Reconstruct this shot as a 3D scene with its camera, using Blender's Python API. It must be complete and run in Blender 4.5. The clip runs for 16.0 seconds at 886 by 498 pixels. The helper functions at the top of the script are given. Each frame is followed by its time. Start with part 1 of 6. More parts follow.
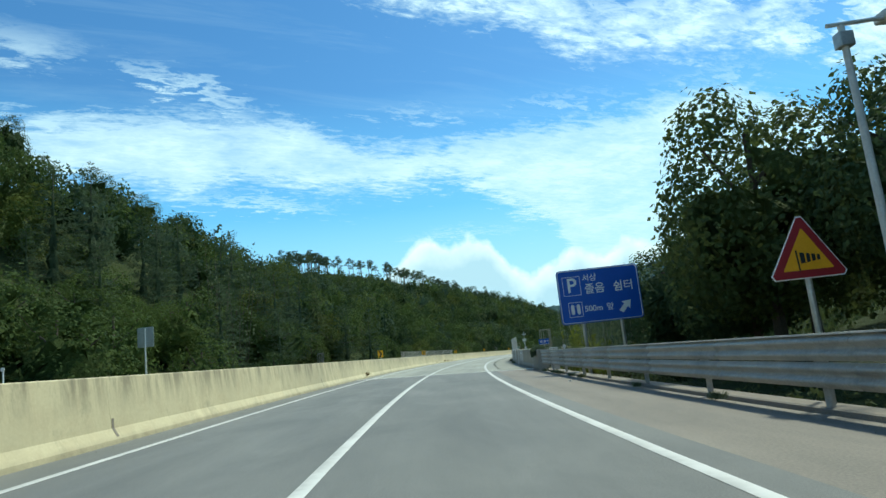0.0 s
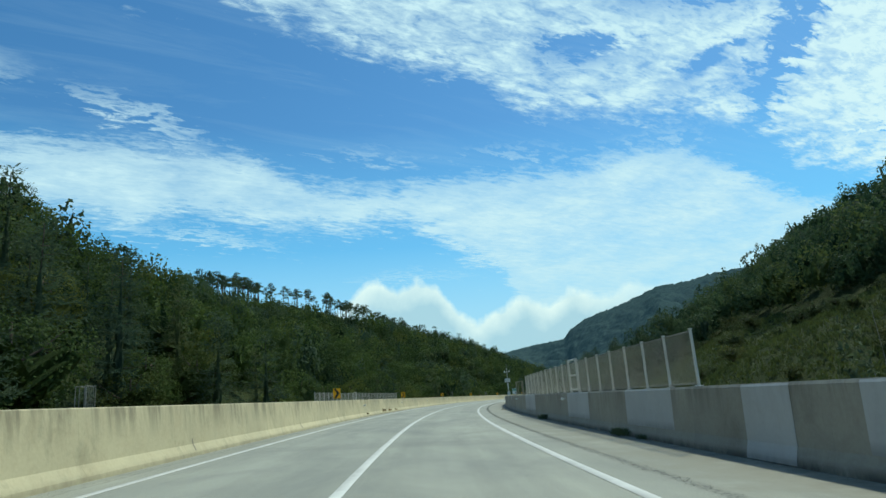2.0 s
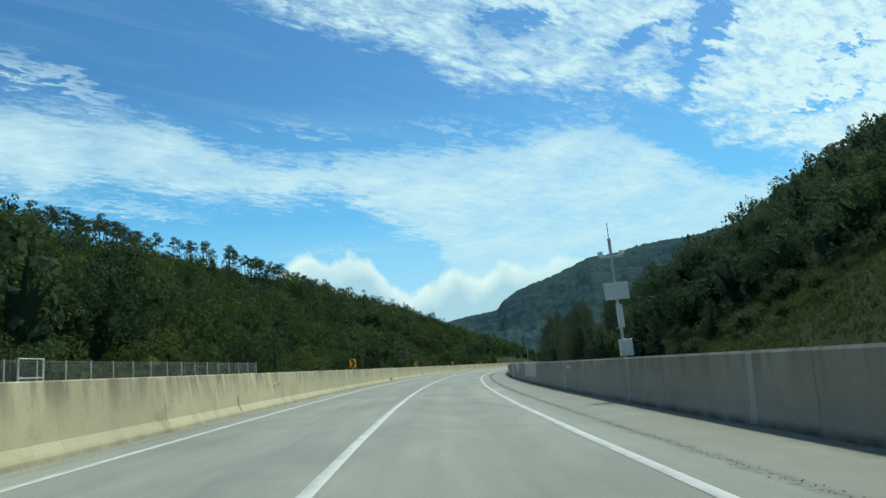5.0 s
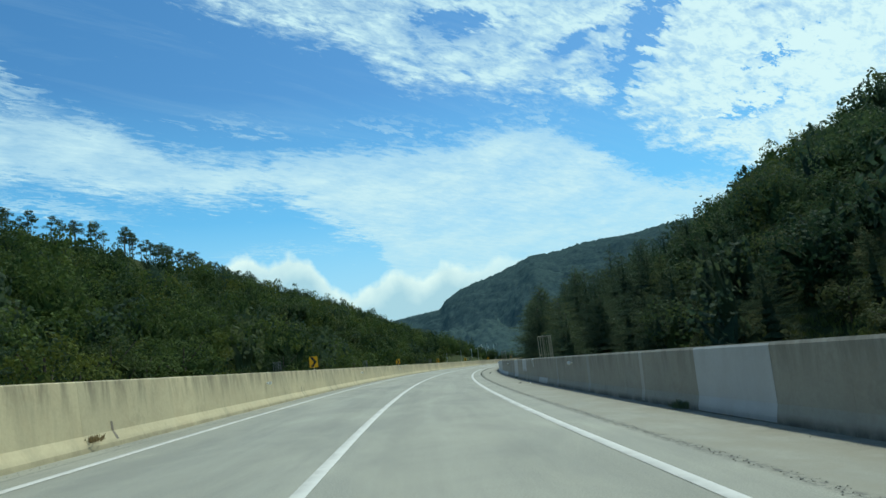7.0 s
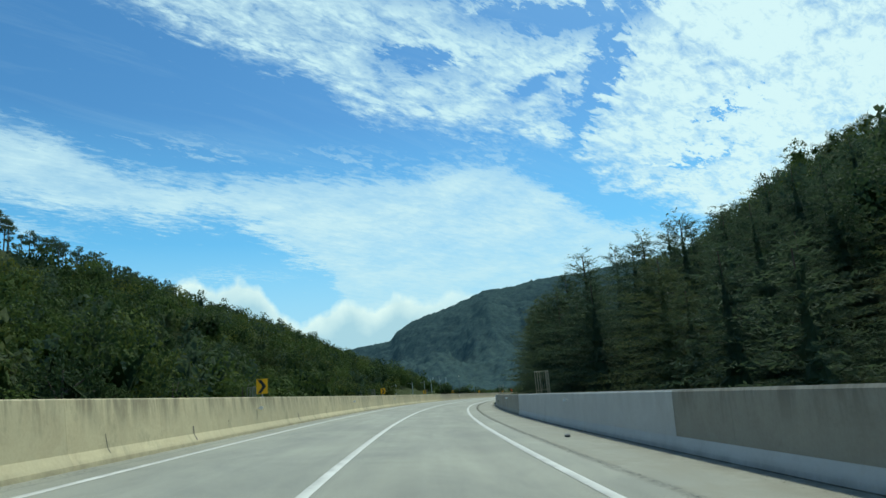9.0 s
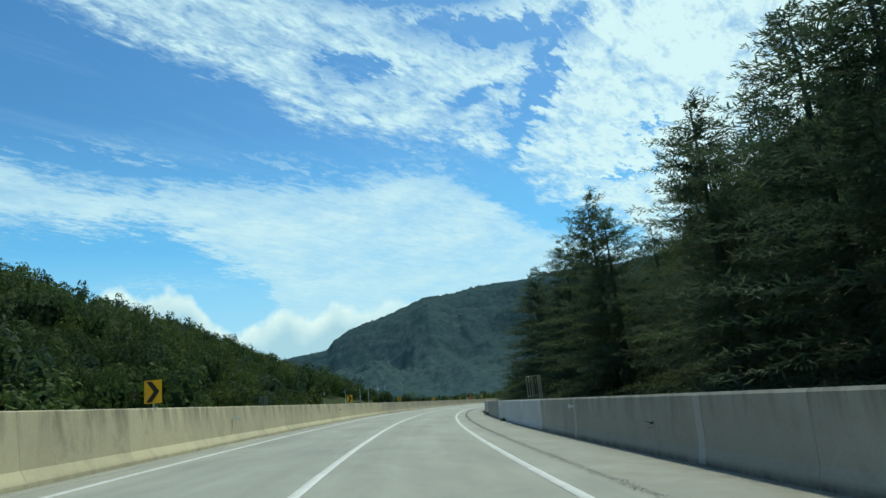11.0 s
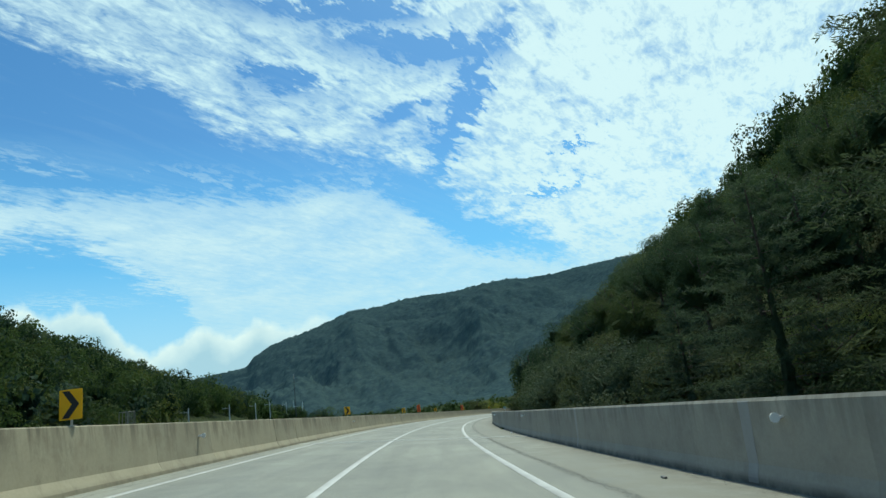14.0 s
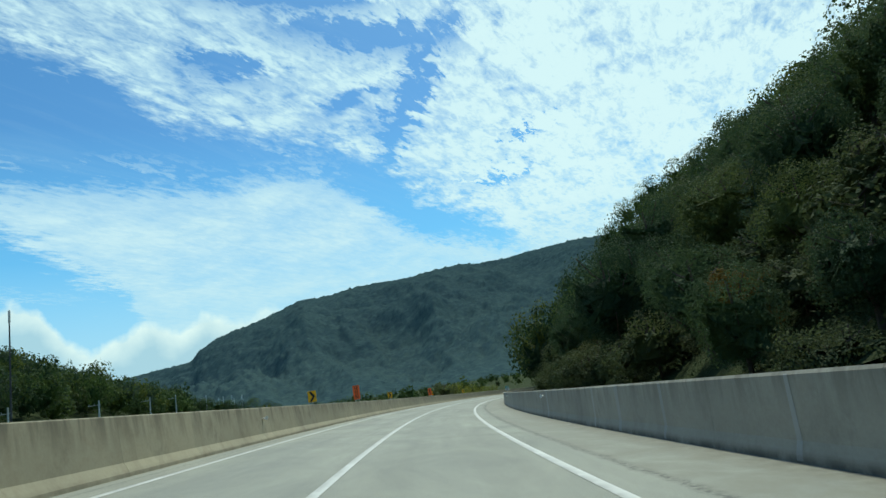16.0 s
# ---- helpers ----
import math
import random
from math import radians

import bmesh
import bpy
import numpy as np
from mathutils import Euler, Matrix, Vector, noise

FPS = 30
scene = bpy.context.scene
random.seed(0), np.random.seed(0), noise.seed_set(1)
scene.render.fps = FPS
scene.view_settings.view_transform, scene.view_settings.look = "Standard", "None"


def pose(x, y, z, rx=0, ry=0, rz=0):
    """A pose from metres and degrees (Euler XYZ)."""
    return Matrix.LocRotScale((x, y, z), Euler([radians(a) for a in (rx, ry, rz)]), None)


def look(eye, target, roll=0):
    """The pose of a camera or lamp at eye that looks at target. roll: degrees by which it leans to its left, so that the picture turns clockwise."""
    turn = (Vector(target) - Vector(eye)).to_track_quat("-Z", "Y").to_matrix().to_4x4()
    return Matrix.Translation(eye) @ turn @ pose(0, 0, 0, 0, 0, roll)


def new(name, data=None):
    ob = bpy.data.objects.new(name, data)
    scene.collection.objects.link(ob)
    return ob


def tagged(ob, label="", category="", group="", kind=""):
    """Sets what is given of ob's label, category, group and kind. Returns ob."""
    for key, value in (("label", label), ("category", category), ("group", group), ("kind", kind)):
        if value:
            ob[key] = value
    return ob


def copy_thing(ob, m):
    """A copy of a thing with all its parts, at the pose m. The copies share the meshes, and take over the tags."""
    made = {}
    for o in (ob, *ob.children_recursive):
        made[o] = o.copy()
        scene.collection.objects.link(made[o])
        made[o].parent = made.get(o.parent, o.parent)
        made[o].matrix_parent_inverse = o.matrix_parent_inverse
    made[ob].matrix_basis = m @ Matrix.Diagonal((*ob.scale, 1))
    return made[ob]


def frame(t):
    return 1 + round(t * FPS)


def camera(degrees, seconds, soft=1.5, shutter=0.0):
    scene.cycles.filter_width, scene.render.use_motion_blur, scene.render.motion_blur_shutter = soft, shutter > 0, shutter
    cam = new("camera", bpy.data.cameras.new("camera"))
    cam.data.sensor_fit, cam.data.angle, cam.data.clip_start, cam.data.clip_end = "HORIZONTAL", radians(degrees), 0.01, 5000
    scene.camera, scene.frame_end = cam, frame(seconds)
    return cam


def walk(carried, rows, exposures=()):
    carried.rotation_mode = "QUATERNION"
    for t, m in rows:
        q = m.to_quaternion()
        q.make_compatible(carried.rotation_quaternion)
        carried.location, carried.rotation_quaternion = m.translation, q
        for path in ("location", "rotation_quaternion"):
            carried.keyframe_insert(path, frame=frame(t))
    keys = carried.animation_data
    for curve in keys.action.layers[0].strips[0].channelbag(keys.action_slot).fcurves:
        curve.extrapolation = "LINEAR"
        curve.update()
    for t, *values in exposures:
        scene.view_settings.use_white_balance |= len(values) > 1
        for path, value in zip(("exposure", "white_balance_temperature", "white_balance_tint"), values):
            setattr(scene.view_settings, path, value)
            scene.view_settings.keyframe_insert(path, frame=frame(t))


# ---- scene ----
# ---- the road's line: distance s along the lane line, offset d to its right, height h ----
R_STEP = 2.0
R_S = np.arange(-120, 1300, R_STEP)
u_ = np.clip(R_S, -120, 640) / 400
R_CURV = 0.001679 - 0.000417 * u_ + 0.000452 * u_ * u_
R_PSI = -np.cumsum(R_CURV) * R_STEP
R_PSI += radians(1.548215) - np.interp(0, R_S, R_PSI)
R_BANK = np.clip(0.032263 + 0.057222 * u_ + 0.004704 * u_ * u_, 0.02, 0.095)
R_GRADE = 0.003841 - 0.017351 * u_ - 0.009356 * u_ * u_
R_X, R_Y, R_Z = (np.cumsum(a) * R_STEP for a in (-np.sin(R_PSI), np.cos(R_PSI), R_GRADE))
R_X, R_Y, R_Z = (a - np.interp(0, R_S, a) for a in (R_X, R_Y, R_Z))


def heading(s):
    return float(np.interp(s, R_S, R_PSI))


def road(s, d, h=0.0):
    """The point at s along the road, d to the right of the lane line, h over the banked surface."""
    x, y, z, a, b = (float(np.interp(s, R_S, v)) for v in (R_X, R_Y, R_Z, R_PSI, R_BANK))
    return Vector((x + d * math.cos(a), y + d * math.sin(a), z - b * max(min(d, 8), -8) + h))


def road_pose(s, d, h=0.0, turn=0.0):
    """Upright pose on the road, facing along it."""
    p = road(s, d, h)
    return Matrix.Translation(p) @ Matrix.Rotation(heading(s) + radians(turn), 4, "Z")


# ---- the camera and its drive: seconds, s, d, yaw, pitch, roll ----
EYE = 1.142983
ROWS = (
    (0.0, 0.00, 1.307, 0.049, 9.638, 5.979),
    (0.3, 6.65, 1.282, -0.370, 10.286, 6.020),
    (0.5, 11.09, 1.265, -0.871, 10.237, 6.217),
    (0.7, 15.55, 1.244, -1.200, 10.720, 5.450),
    (1.0, 22.24, 1.212, -1.811, 12.850, 5.382),
    (1.5, 33.45, 1.166, -3.305, 13.677, 5.052),
    (2.0, 44.72, 1.147, -4.948, 13.138, 4.290),
    (2.5, 56.04, 1.163, -6.049, 13.147, 3.629),
    (3.0, 67.42, 1.204, -7.007, 13.396, 3.637),
    (3.5, 78.86, 1.248, -7.808, 12.854, 4.185),
    (4.0, 90.35, 1.273, -8.633, 11.440, 4.788),
    (4.5, 101.91, 1.271, -9.750, 10.826, 5.067),
    (5.0, 113.51, 1.248, -10.888, 10.266, 5.308),
    (5.5, 125.18, 1.221, -12.050, 9.772, 5.533),
    (6.0, 136.90, 1.208, -13.236, 9.357, 5.763),
    (6.5, 148.67, 1.216, -14.449, 9.033, 6.023),
    (7.0, 160.50, 1.241, -15.995, 9.799, 6.474),
    (7.5, 172.38, 1.277, -17.327, 9.997, 6.076),
    (8.0, 184.32, 1.320, -18.387, 10.460, 5.178),
    (8.5, 196.31, 1.370, -19.321, 11.445, 4.541),
    (9.0, 208.35, 1.423, -20.550, 12.317, 4.612),
    (9.5, 220.44, 1.472, -21.887, 12.470, 4.847),
    (10.0, 232.59, 1.510, -23.238, 12.546, 5.099),
    (10.5, 244.79, 1.533, -24.594, 12.581, 5.361),
    (11.0, 257.04, 1.545, -25.943, 12.610, 5.623),
    (11.5, 269.35, 1.554, -27.276, 12.667, 5.877),
    (12.0, 281.70, 1.570, -28.473, 12.816, 6.086),
    (12.5, 294.11, 1.594, -29.720, 13.044, 6.311),
    (13.0, 306.56, 1.624, -30.713, 13.230, 6.331),
    (13.5, 319.07, 1.650, -31.523, 13.279, 6.430),
    (14.0, 331.62, 1.662, -32.351, 13.264, 6.977),
    (14.5, 344.23, 1.653, -33.493, 13.182, 7.620),
    (15.0, 356.88, 1.630, -34.731, 12.868, 7.919),
    (15.5, 369.58, 1.603, -35.508, 12.267, 8.434),
    (16.0, 382.33, 1.581, -36.431, 11.663, 8.900),
)

cam = camera(69.38, 16.0)
walk(cam, [(t, pose(*road(s, d, EYE), 90 + p, r, y)) for t, s, d, y, p, r in ROWS],
     [(0.0, 0.44, 6430, -7), (1.0, 0.34, 6430, -7), (1.7, 0.12, 6430, -7), (16.0, 0.1, 6430, -7)])

# ---- sky, clouds and sun ----
SUN_AZ, SUN_EL = 47.0, 56.0        # degrees clockwise from +y, and over the horizon
world = bpy.data.worlds.new("sky")
scene.world = world
world.use_nodes = True


class Net:
    """Short calls to build a node tree."""

    def __init__(self, tree):
        self.tree = tree

    def node(self, kind, ins=None, **props):
        n = self.tree.nodes.new(kind)
        for k, v in props.items():
            if k == "op":
                n.operation = v
            elif k == "data":
                n.data_type = v
            elif k == "blend":
                n.blend_type = v
            elif k == "clamp":
                n.use_clamp = v
            elif k == "sky":
                n.sky_type = v
        for i, v in (ins or {}).items():
            if isinstance(v, bpy.types.NodeSocket):
                self.tree.links.new(v, n.inputs[i])
            elif v is not None:
                n.inputs[i].default_value = v
        return n

    def math(self, op, a, b=None, c=None, clamp=False):
        return self.node("ShaderNodeMath", {0: a, 1: b, 2: c}, op=op, clamp=clamp).outputs[0]

    def mix(self, f, a, b, blend="MIX"):
        n = self.node("ShaderNodeMix", {0: f, 6: a, 7: b}, data="RGBA", blend=blend)
        return n.outputs[2]

    def ramp(self, f, lo, hi, a=0.0, b=1.0):
        return self.node("ShaderNodeMapRange", {0: f, 1: lo, 2: hi, 3: a, 4: b}).outputs[0]

    def noise(self, vec, scale, detail=4.0, rough=0.55, warp=0.0):
        n = self.node("ShaderNodeTexNoise", {"Vector": vec, "Scale": scale, "Detail": detail, "Roughness": rough, "Distortion": warp})
        return n.outputs[0]

    def scale(self, vec, s):
        return self.node("ShaderNodeVectorMath", {0: vec, 1: s}, op="MULTIPLY").outputs[0]


def rgb(r, g, b):
    return (r, g, b, 1.0)


# the sky's cloud sheets: their edges as (azimuth, elevation) in degrees
BAND_TOP = ((-60, 19), (-29, 21.5), (-24, 22.1), (-17, 22.3), (-11, 21.6), (-6, 19.7), (-2, 18.9), (3, 18.8), (8, 19.4), (18, 19.1),
            (23, 19.8), (27.5, 19.4), (31, 17.6), (33, 15.8), (37, 12.8), (44, 11), (90, 11))
BAND_FOOT = ((-60, 13), (-29, 16.6), (-21, 15.4), (-17, 16.4), (-10.5, 16.1), (-7.6, 15.1), (-3.5, 14.9), (0, 15.7), (2.7, 15.5),
             (5.2, 14.1), (8.8, 11.6), (11.2, 10.6), (13, 6), (16, 1), (90, 0))
SHEET_FOOT = ((-60, 42), (-16, 36), (-12.7, 33.8), (-9, 32), (-2, 30.5), (3, 29.4), (8.5, 28.8), (11, 27.7), (13.5, 25), (16.5, 24), (20, 23.3),
              (26.5, 21.8), (31.5, 21), (34.2, 19.3), (36.2, 16.7), (41, 14.2), (43.5, 13), (45.7, 10.6), (48, 7), (75, 3), (90, 9))
PUFF_TOP = ((-60, 3), (-7, 5), (-4, 8.6), (-2.5, 9.9), (-0.5, 10.7), (1.5, 9.8), (3.2, 10.6), (5, 10.2), (7, 7.6), (8.6, 6.6), (10.5, 7.8), (12.8, 8.5), (14.8, 7.2),
            (17, 8.6), (19.5, 7.6), (22, 8.6), (25, 8.0), (30, 6), (90, 4))
# wisps and clear rifts: azimuth, elevation, half-widths, tilt, weight
WISPS = ((-20, 24.2, 6, 0.9, -18, 0.75), (-15, 14.8, 7, 0.55, -6, 0.7), (0, 22.2, 6, 0.8, -4, 0.35), (3, 11.0, 5.5, 0.4, -2, 0.5), (-33, 26.5, 5, 1.6, 0, 0.5),
         (13, 21.4, 8, 0.7, -4, 0.35), (27, 20.6, 5, 0.6, -6, 0.4))
RIFTS = ((37.3, 24.8, 6.5, 1.0, 54, 0.95), (34.5, 30.6, 7, 1.0, -10, 0.9), (20.5, 28.9, 3.2, 0.9, -8, 0.8), (27, 34.3, 8, 0.9, -4, 0.9), (31.8, 25.8, 3, 0.7, 20, 0.7),
         (47.5, 20.6, 1.8, 0.35, 0, 0.8), (44, 16.9, 2.4, 0.5, -6, 0.6))


def build_sky():
    net = Net(world.node_tree)
    back = world.node_tree.nodes["Background"]
    sky = net.node("ShaderNodeTexSky", sky="NISHITA")
    sky.sun_disc, sky.sun_elevation, sky.sun_rotation = False, radians(SUN_EL), radians(SUN_AZ)
    sky.air_density, sky.dust_density, sky.ozone_density = 1.0, 0.4, 2.0
    way = net.node("ShaderNodeTexCoord").outputs["Generated"]
    x, y, z = net.node("ShaderNodeSeparateXYZ", {0: way}).outputs
    az = net.math("MULTIPLY", net.math("ARCTAN2", x, y), 180 / math.pi)
    el = net.math("MULTIPLY", net.math("ARCSINE", z), 180 / math.pi)
    # the cloud layer lies flat overhead: its grain in perspective
    high = net.math("ADD", net.math("MAXIMUM", z, 0.0), 0.10)
    flat = net.node("ShaderNodeCombineXYZ", {0: net.math("DIVIDE", x, high), 1: net.math("DIVIDE", y, high), 2: 0.0}).outputs[0]
    turned = net.node("ShaderNodeVectorRotate", {"Vector": flat, "Angle": radians(-24)}).outputs[0]
    fine = net.noise(net.scale(turned, (1.0, 1.4, 1.0)), 4.2, 7.0, 0.62, 0.4)
    tiny = net.noise(net.scale(turned, (0.8, 1.9, 1.0)), 13.0, 5.0, 0.62, 0.5)
    cells = net.noise(net.scale(turned, (0.8, 1.7, 1.0)), 30.0, 4.0, 0.65, 0.8)
    grain = net.math("MULTIPLY_ADD", net.math("SUBTRACT", cells, 0.5), 0.55, net.math("MULTIPLY_ADD", net.math("SUBTRACT", tiny, 0.5), 0.9, net.math("SUBTRACT", fine, 0.5)))
    ragged = net.math("MULTIPLY_ADD", grain, 4.2, el)
    swirl = net.math("MULTIPLY_ADD", net.math("SUBTRACT", tiny, 0.5), 12.0, az)

    def edge(points):
        ramp = net.node("ShaderNodeValToRGB", {0: net.ramp(az, -60, 90)})
        stops = ramp.color_ramp.elements
        for k, (a0, e0) in enumerate(points):
            at_, v = (a0 + 60) / 150, e0 / 60
            stop = stops[k] if k < 2 else stops.new(at_)
            stop.position, stop.color = at_, (v, v, v, 1)
        return net.math("MULTIPLY", ramp.outputs[0], 60.0)

    def blobs(rows):
        total = None
        for a0, e0, ra, re, tilt, wt in rows:
            da, de = net.math("SUBTRACT", swirl, a0), net.math("SUBTRACT", ragged, e0)
            c, s = math.cos(radians(tilt)), math.sin(radians(tilt))
            u = net.math("MULTIPLY_ADD", de, s / ra, net.math("MULTIPLY", da, c / ra))
            q = net.math("MULTIPLY_ADD", da, -s / re, net.math("MULTIPLY", de, c / re))
            r2 = net.math("MULTIPLY_ADD", u, u, net.math("MULTIPLY", q, q))
            g = net.math("MULTIPLY", net.math("EXPONENT", net.math("MULTIPLY", r2, -1.0)), wt)
            total = g if total is None else net.math("MAXIMUM", total, g)
        return total

    band = net.math("MINIMUM", net.math("SUBTRACT", edge(BAND_TOP), ragged), net.math("SUBTRACT", ragged, edge(BAND_FOOT)))
    band = net.math("MULTIPLY", net.ramp(band, -0.5, 1.1), net.ramp(net.math("MULTIPLY_ADD", net.math("SUBTRACT", net.noise(turned, 2.1, 4.0, 0.6, 0.5), 0.5), 2.2, grain), -0.70, 0.40, 0.38, 0.96))
    sheet = net.ramp(net.math("SUBTRACT", ragged, edge(SHEET_FOOT)), -0.6, 1.6)
    rift = net.math("MULTIPLY_ADD", net.ramp(az, 44, 34), 0.16, blobs(RIFTS))
    torn = net.ramp(net.math("SUBTRACT", grain, rift), -0.50, 0.02)
    sheet = net.math("MULTIPLY", sheet, torn)
    # its unseen part, overhead and towards the sun's far side, is thinned to dim the ground
    sheet = net.math("MULTIPLY", sheet, net.math("MULTIPLY", net.ramp(el, 36, 52, 1.0, 0.12), net.ramp(az, 82, 110, 1.0, 0.2)))
    wisp = net.ramp(net.math("MULTIPLY_ADD", grain, 0.9, blobs(WISPS)), 0.18, 0.95)
    streak = net.math("MULTIPLY", net.ramp(net.noise(net.scale(turned, (0.35, 2.2, 1.0)), 3.0, 6.0, 0.65, 0.6), 0.50, 0.85), net.ramp(el, 14, 22, 0.0, 0.16))
    mask = net.math("MAXIMUM", net.math("MAXIMUM", band, sheet), net.math("MAXIMUM", net.math("MULTIPLY", wisp, 0.8), streak))
    thick = net.math("MULTIPLY", net.ramp(az, 28, 48), net.ramp(el, 6, 16))
    shade = net.ramp(net.math("MULTIPLY_ADD", thick, 0.45, net.math("MULTIPLY", grain, 0.55)), -0.30, 0.50)
    white = net.mix(shade, rgb(0.51, 0.70, 0.86), rgb(0.69, 0.84, 0.93))
    blue = net.node("ShaderNodeHueSaturation", {"Saturation": 1.12, "Value": 0.090, "Color": sky.outputs[0]}).outputs[0]
    blue = net.mix(1.0, blue, rgb(0.72, 1.08, 1.30), "MULTIPLY")
    blue = net.mix(net.ramp(el, 24.0, 8.0, 0.0, 0.75), blue, rgb(0.185, 0.56, 0.95))
    col = net.mix(mask, blue, white)
    col = net.mix(net.ramp(el, 13.5, 7.0, 0.0, 0.6), col, rgb(0.47, 0.70, 0.88))
    # heaped clouds low over the valley
    puff = net.noise(way, 30.0, 6.0, 0.55)
    lump = net.noise(way, 11.0, 3.0, 0.5)
    heap = net.math("SUBTRACT", edge(PUFF_TOP), net.math("MULTIPLY_ADD", net.math("ADD", net.math("SUBTRACT", puff, 0.5), net.math("MULTIPLY", net.math("SUBTRACT", lump, 0.5), 0.9)), 2.6, el))
    lit = net.mix(net.ramp(net.math("MULTIPLY_ADD", net.math("SUBTRACT", puff, 0.5), 5.0, heap), 2.6, 0.2), rgb(0.42, 0.60, 0.73), rgb(0.78, 0.88, 0.90))
    col = net.mix(net.math("MULTIPLY", net.ramp(heap, -0.15, 0.75), net.ramp(az, 26, 18, 0.35, 0.92)), col, lit)
    net.tree.links.new(col, back.inputs[0])
    back.inputs[1].default_value = 1.0


build_sky()
sun = new("sun", bpy.data.lights.new("sun", "SUN"))
sun.data.energy, sun.data.angle, sun.data.color = 2.9, radians(4.0), (1.0, 0.95, 0.84)
sa, se = radians(SUN_AZ), radians(SUN_EL)
sun.matrix_world = look((math.sin(sa) * math.cos(se) * 300, math.cos(sa) * math.cos(se) * 300, math.sin(se) * 300), (0, 0, 0))


# ---- materials ----
def material(name):
    m = bpy.data.materials.new(name)
    m.use_nodes = True
    return m, Net(m.node_tree), m.node_tree.nodes["Principled BSDF"]


def finish(net, bsdf, col=None, rough=None, bump=None, dist=0.01, strength=0.4):
    if col is not None:
        net.tree.links.new(col, bsdf.inputs["Base Color"])
    if rough is not None:
        if isinstance(rough, float):
            bsdf.inputs["Roughness"].default_value = rough
        else:
            net.tree.links.new(rough, bsdf.inputs["Roughness"])
    if bump is not None:
        b = net.node("ShaderNodeBump", {"Height": bump, "Distance": dist, "Strength": strength})
        net.tree.links.new(b.outputs[0], bsdf.inputs["Normal"])


def concrete(name, light, dark, stain, streak=0.6, grain=1.0, grime_and_shade=0.5):
    """Weathered cast concrete; UV is metres along and up the face."""
    m, net, bsdf = material(name)
    uv = net.node("ShaderNodeUVMap").outputs[0]
    big = net.noise(uv, 0.35, 5.0, 0.6)
    fine = net.noise(uv, 14.0, 6.0, 0.75)
    blot = net.noise(uv, 1.5, 7.0, 0.72, 0.8)
    runs = net.noise(net.scale(uv, (1.6, 0.40, 1.0)), 1.0, 6.0, 0.65, 0.5)
    v = net.node("ShaderNodeSeparateXYZ", {0: uv}).outputs[1]
    crown = net.math("MULTIPLY", net.ramp(v, 0.55, 1.16), net.ramp(net.noise(net.scale(uv, (2.1, 0.35, 1.0)), 1.0, 6.0, 0.7, 0.5), 0.44, 0.60))
    spots = net.noise(net.scale(uv, (1.1, 0.8, 1.0)), 1.0, 6.0, 0.7)
    col = net.mix(net.ramp(big, 0.35, 0.68), rgb(*dark), rgb(*light))
    where = net.ramp(net.noise(net.scale(uv, (0.22, 0.05, 1.0)), 1.0, 3.0, 0.6), 0.46, 0.66)
    col = net.mix(net.math("MULTIPLY", net.math("MULTIPLY", net.ramp(runs, 0.50, 0.70), where), streak), col, rgb(*stain))
    col = net.mix(net.math("MULTIPLY", net.ramp(spots, 0.55, 0.68), streak * 0.7), col, rgb(*[c * 0.8 for c in stain]))
    col = net.mix(net.math("MULTIPLY", net.ramp(blot, 0.46, 0.64), streak * 0.55), col, rgb(dark[0] * 0.86, dark[1] * 0.78, dark[2] * 0.74))
    col = net.mix(0.22 * grain, col, net.mix(fine, rgb(*[c * 0.45 for c in dark]), rgb(*[min(c * 1.5, 0.9) for c in light])))
    col = net.mix(net.math("MULTIPLY", crown, streak), col, rgb(*stain))
    # Foot band: dirt, together with the shade at the foot put into the colour.
    foot = net.math("MULTIPLY", net.ramp(v, 0.17, 0.03), net.ramp(spots, 0.30, 0.55))
    col = net.mix(net.math("MULTIPLY", foot, grime_and_shade), col, rgb(*[c * 0.55 for c in stain]))
    rnd = net.node("ShaderNodeObjectInfo").outputs["Random"]
    col = net.mix(1.0, col, net.mix(rnd, rgb(0.90, 0.90, 0.90), rgb(1.06, 1.05, 1.03)), "MULTIPLY")
    finish(net, bsdf, col, 0.85, fine, 0.006, 0.35)
    return m


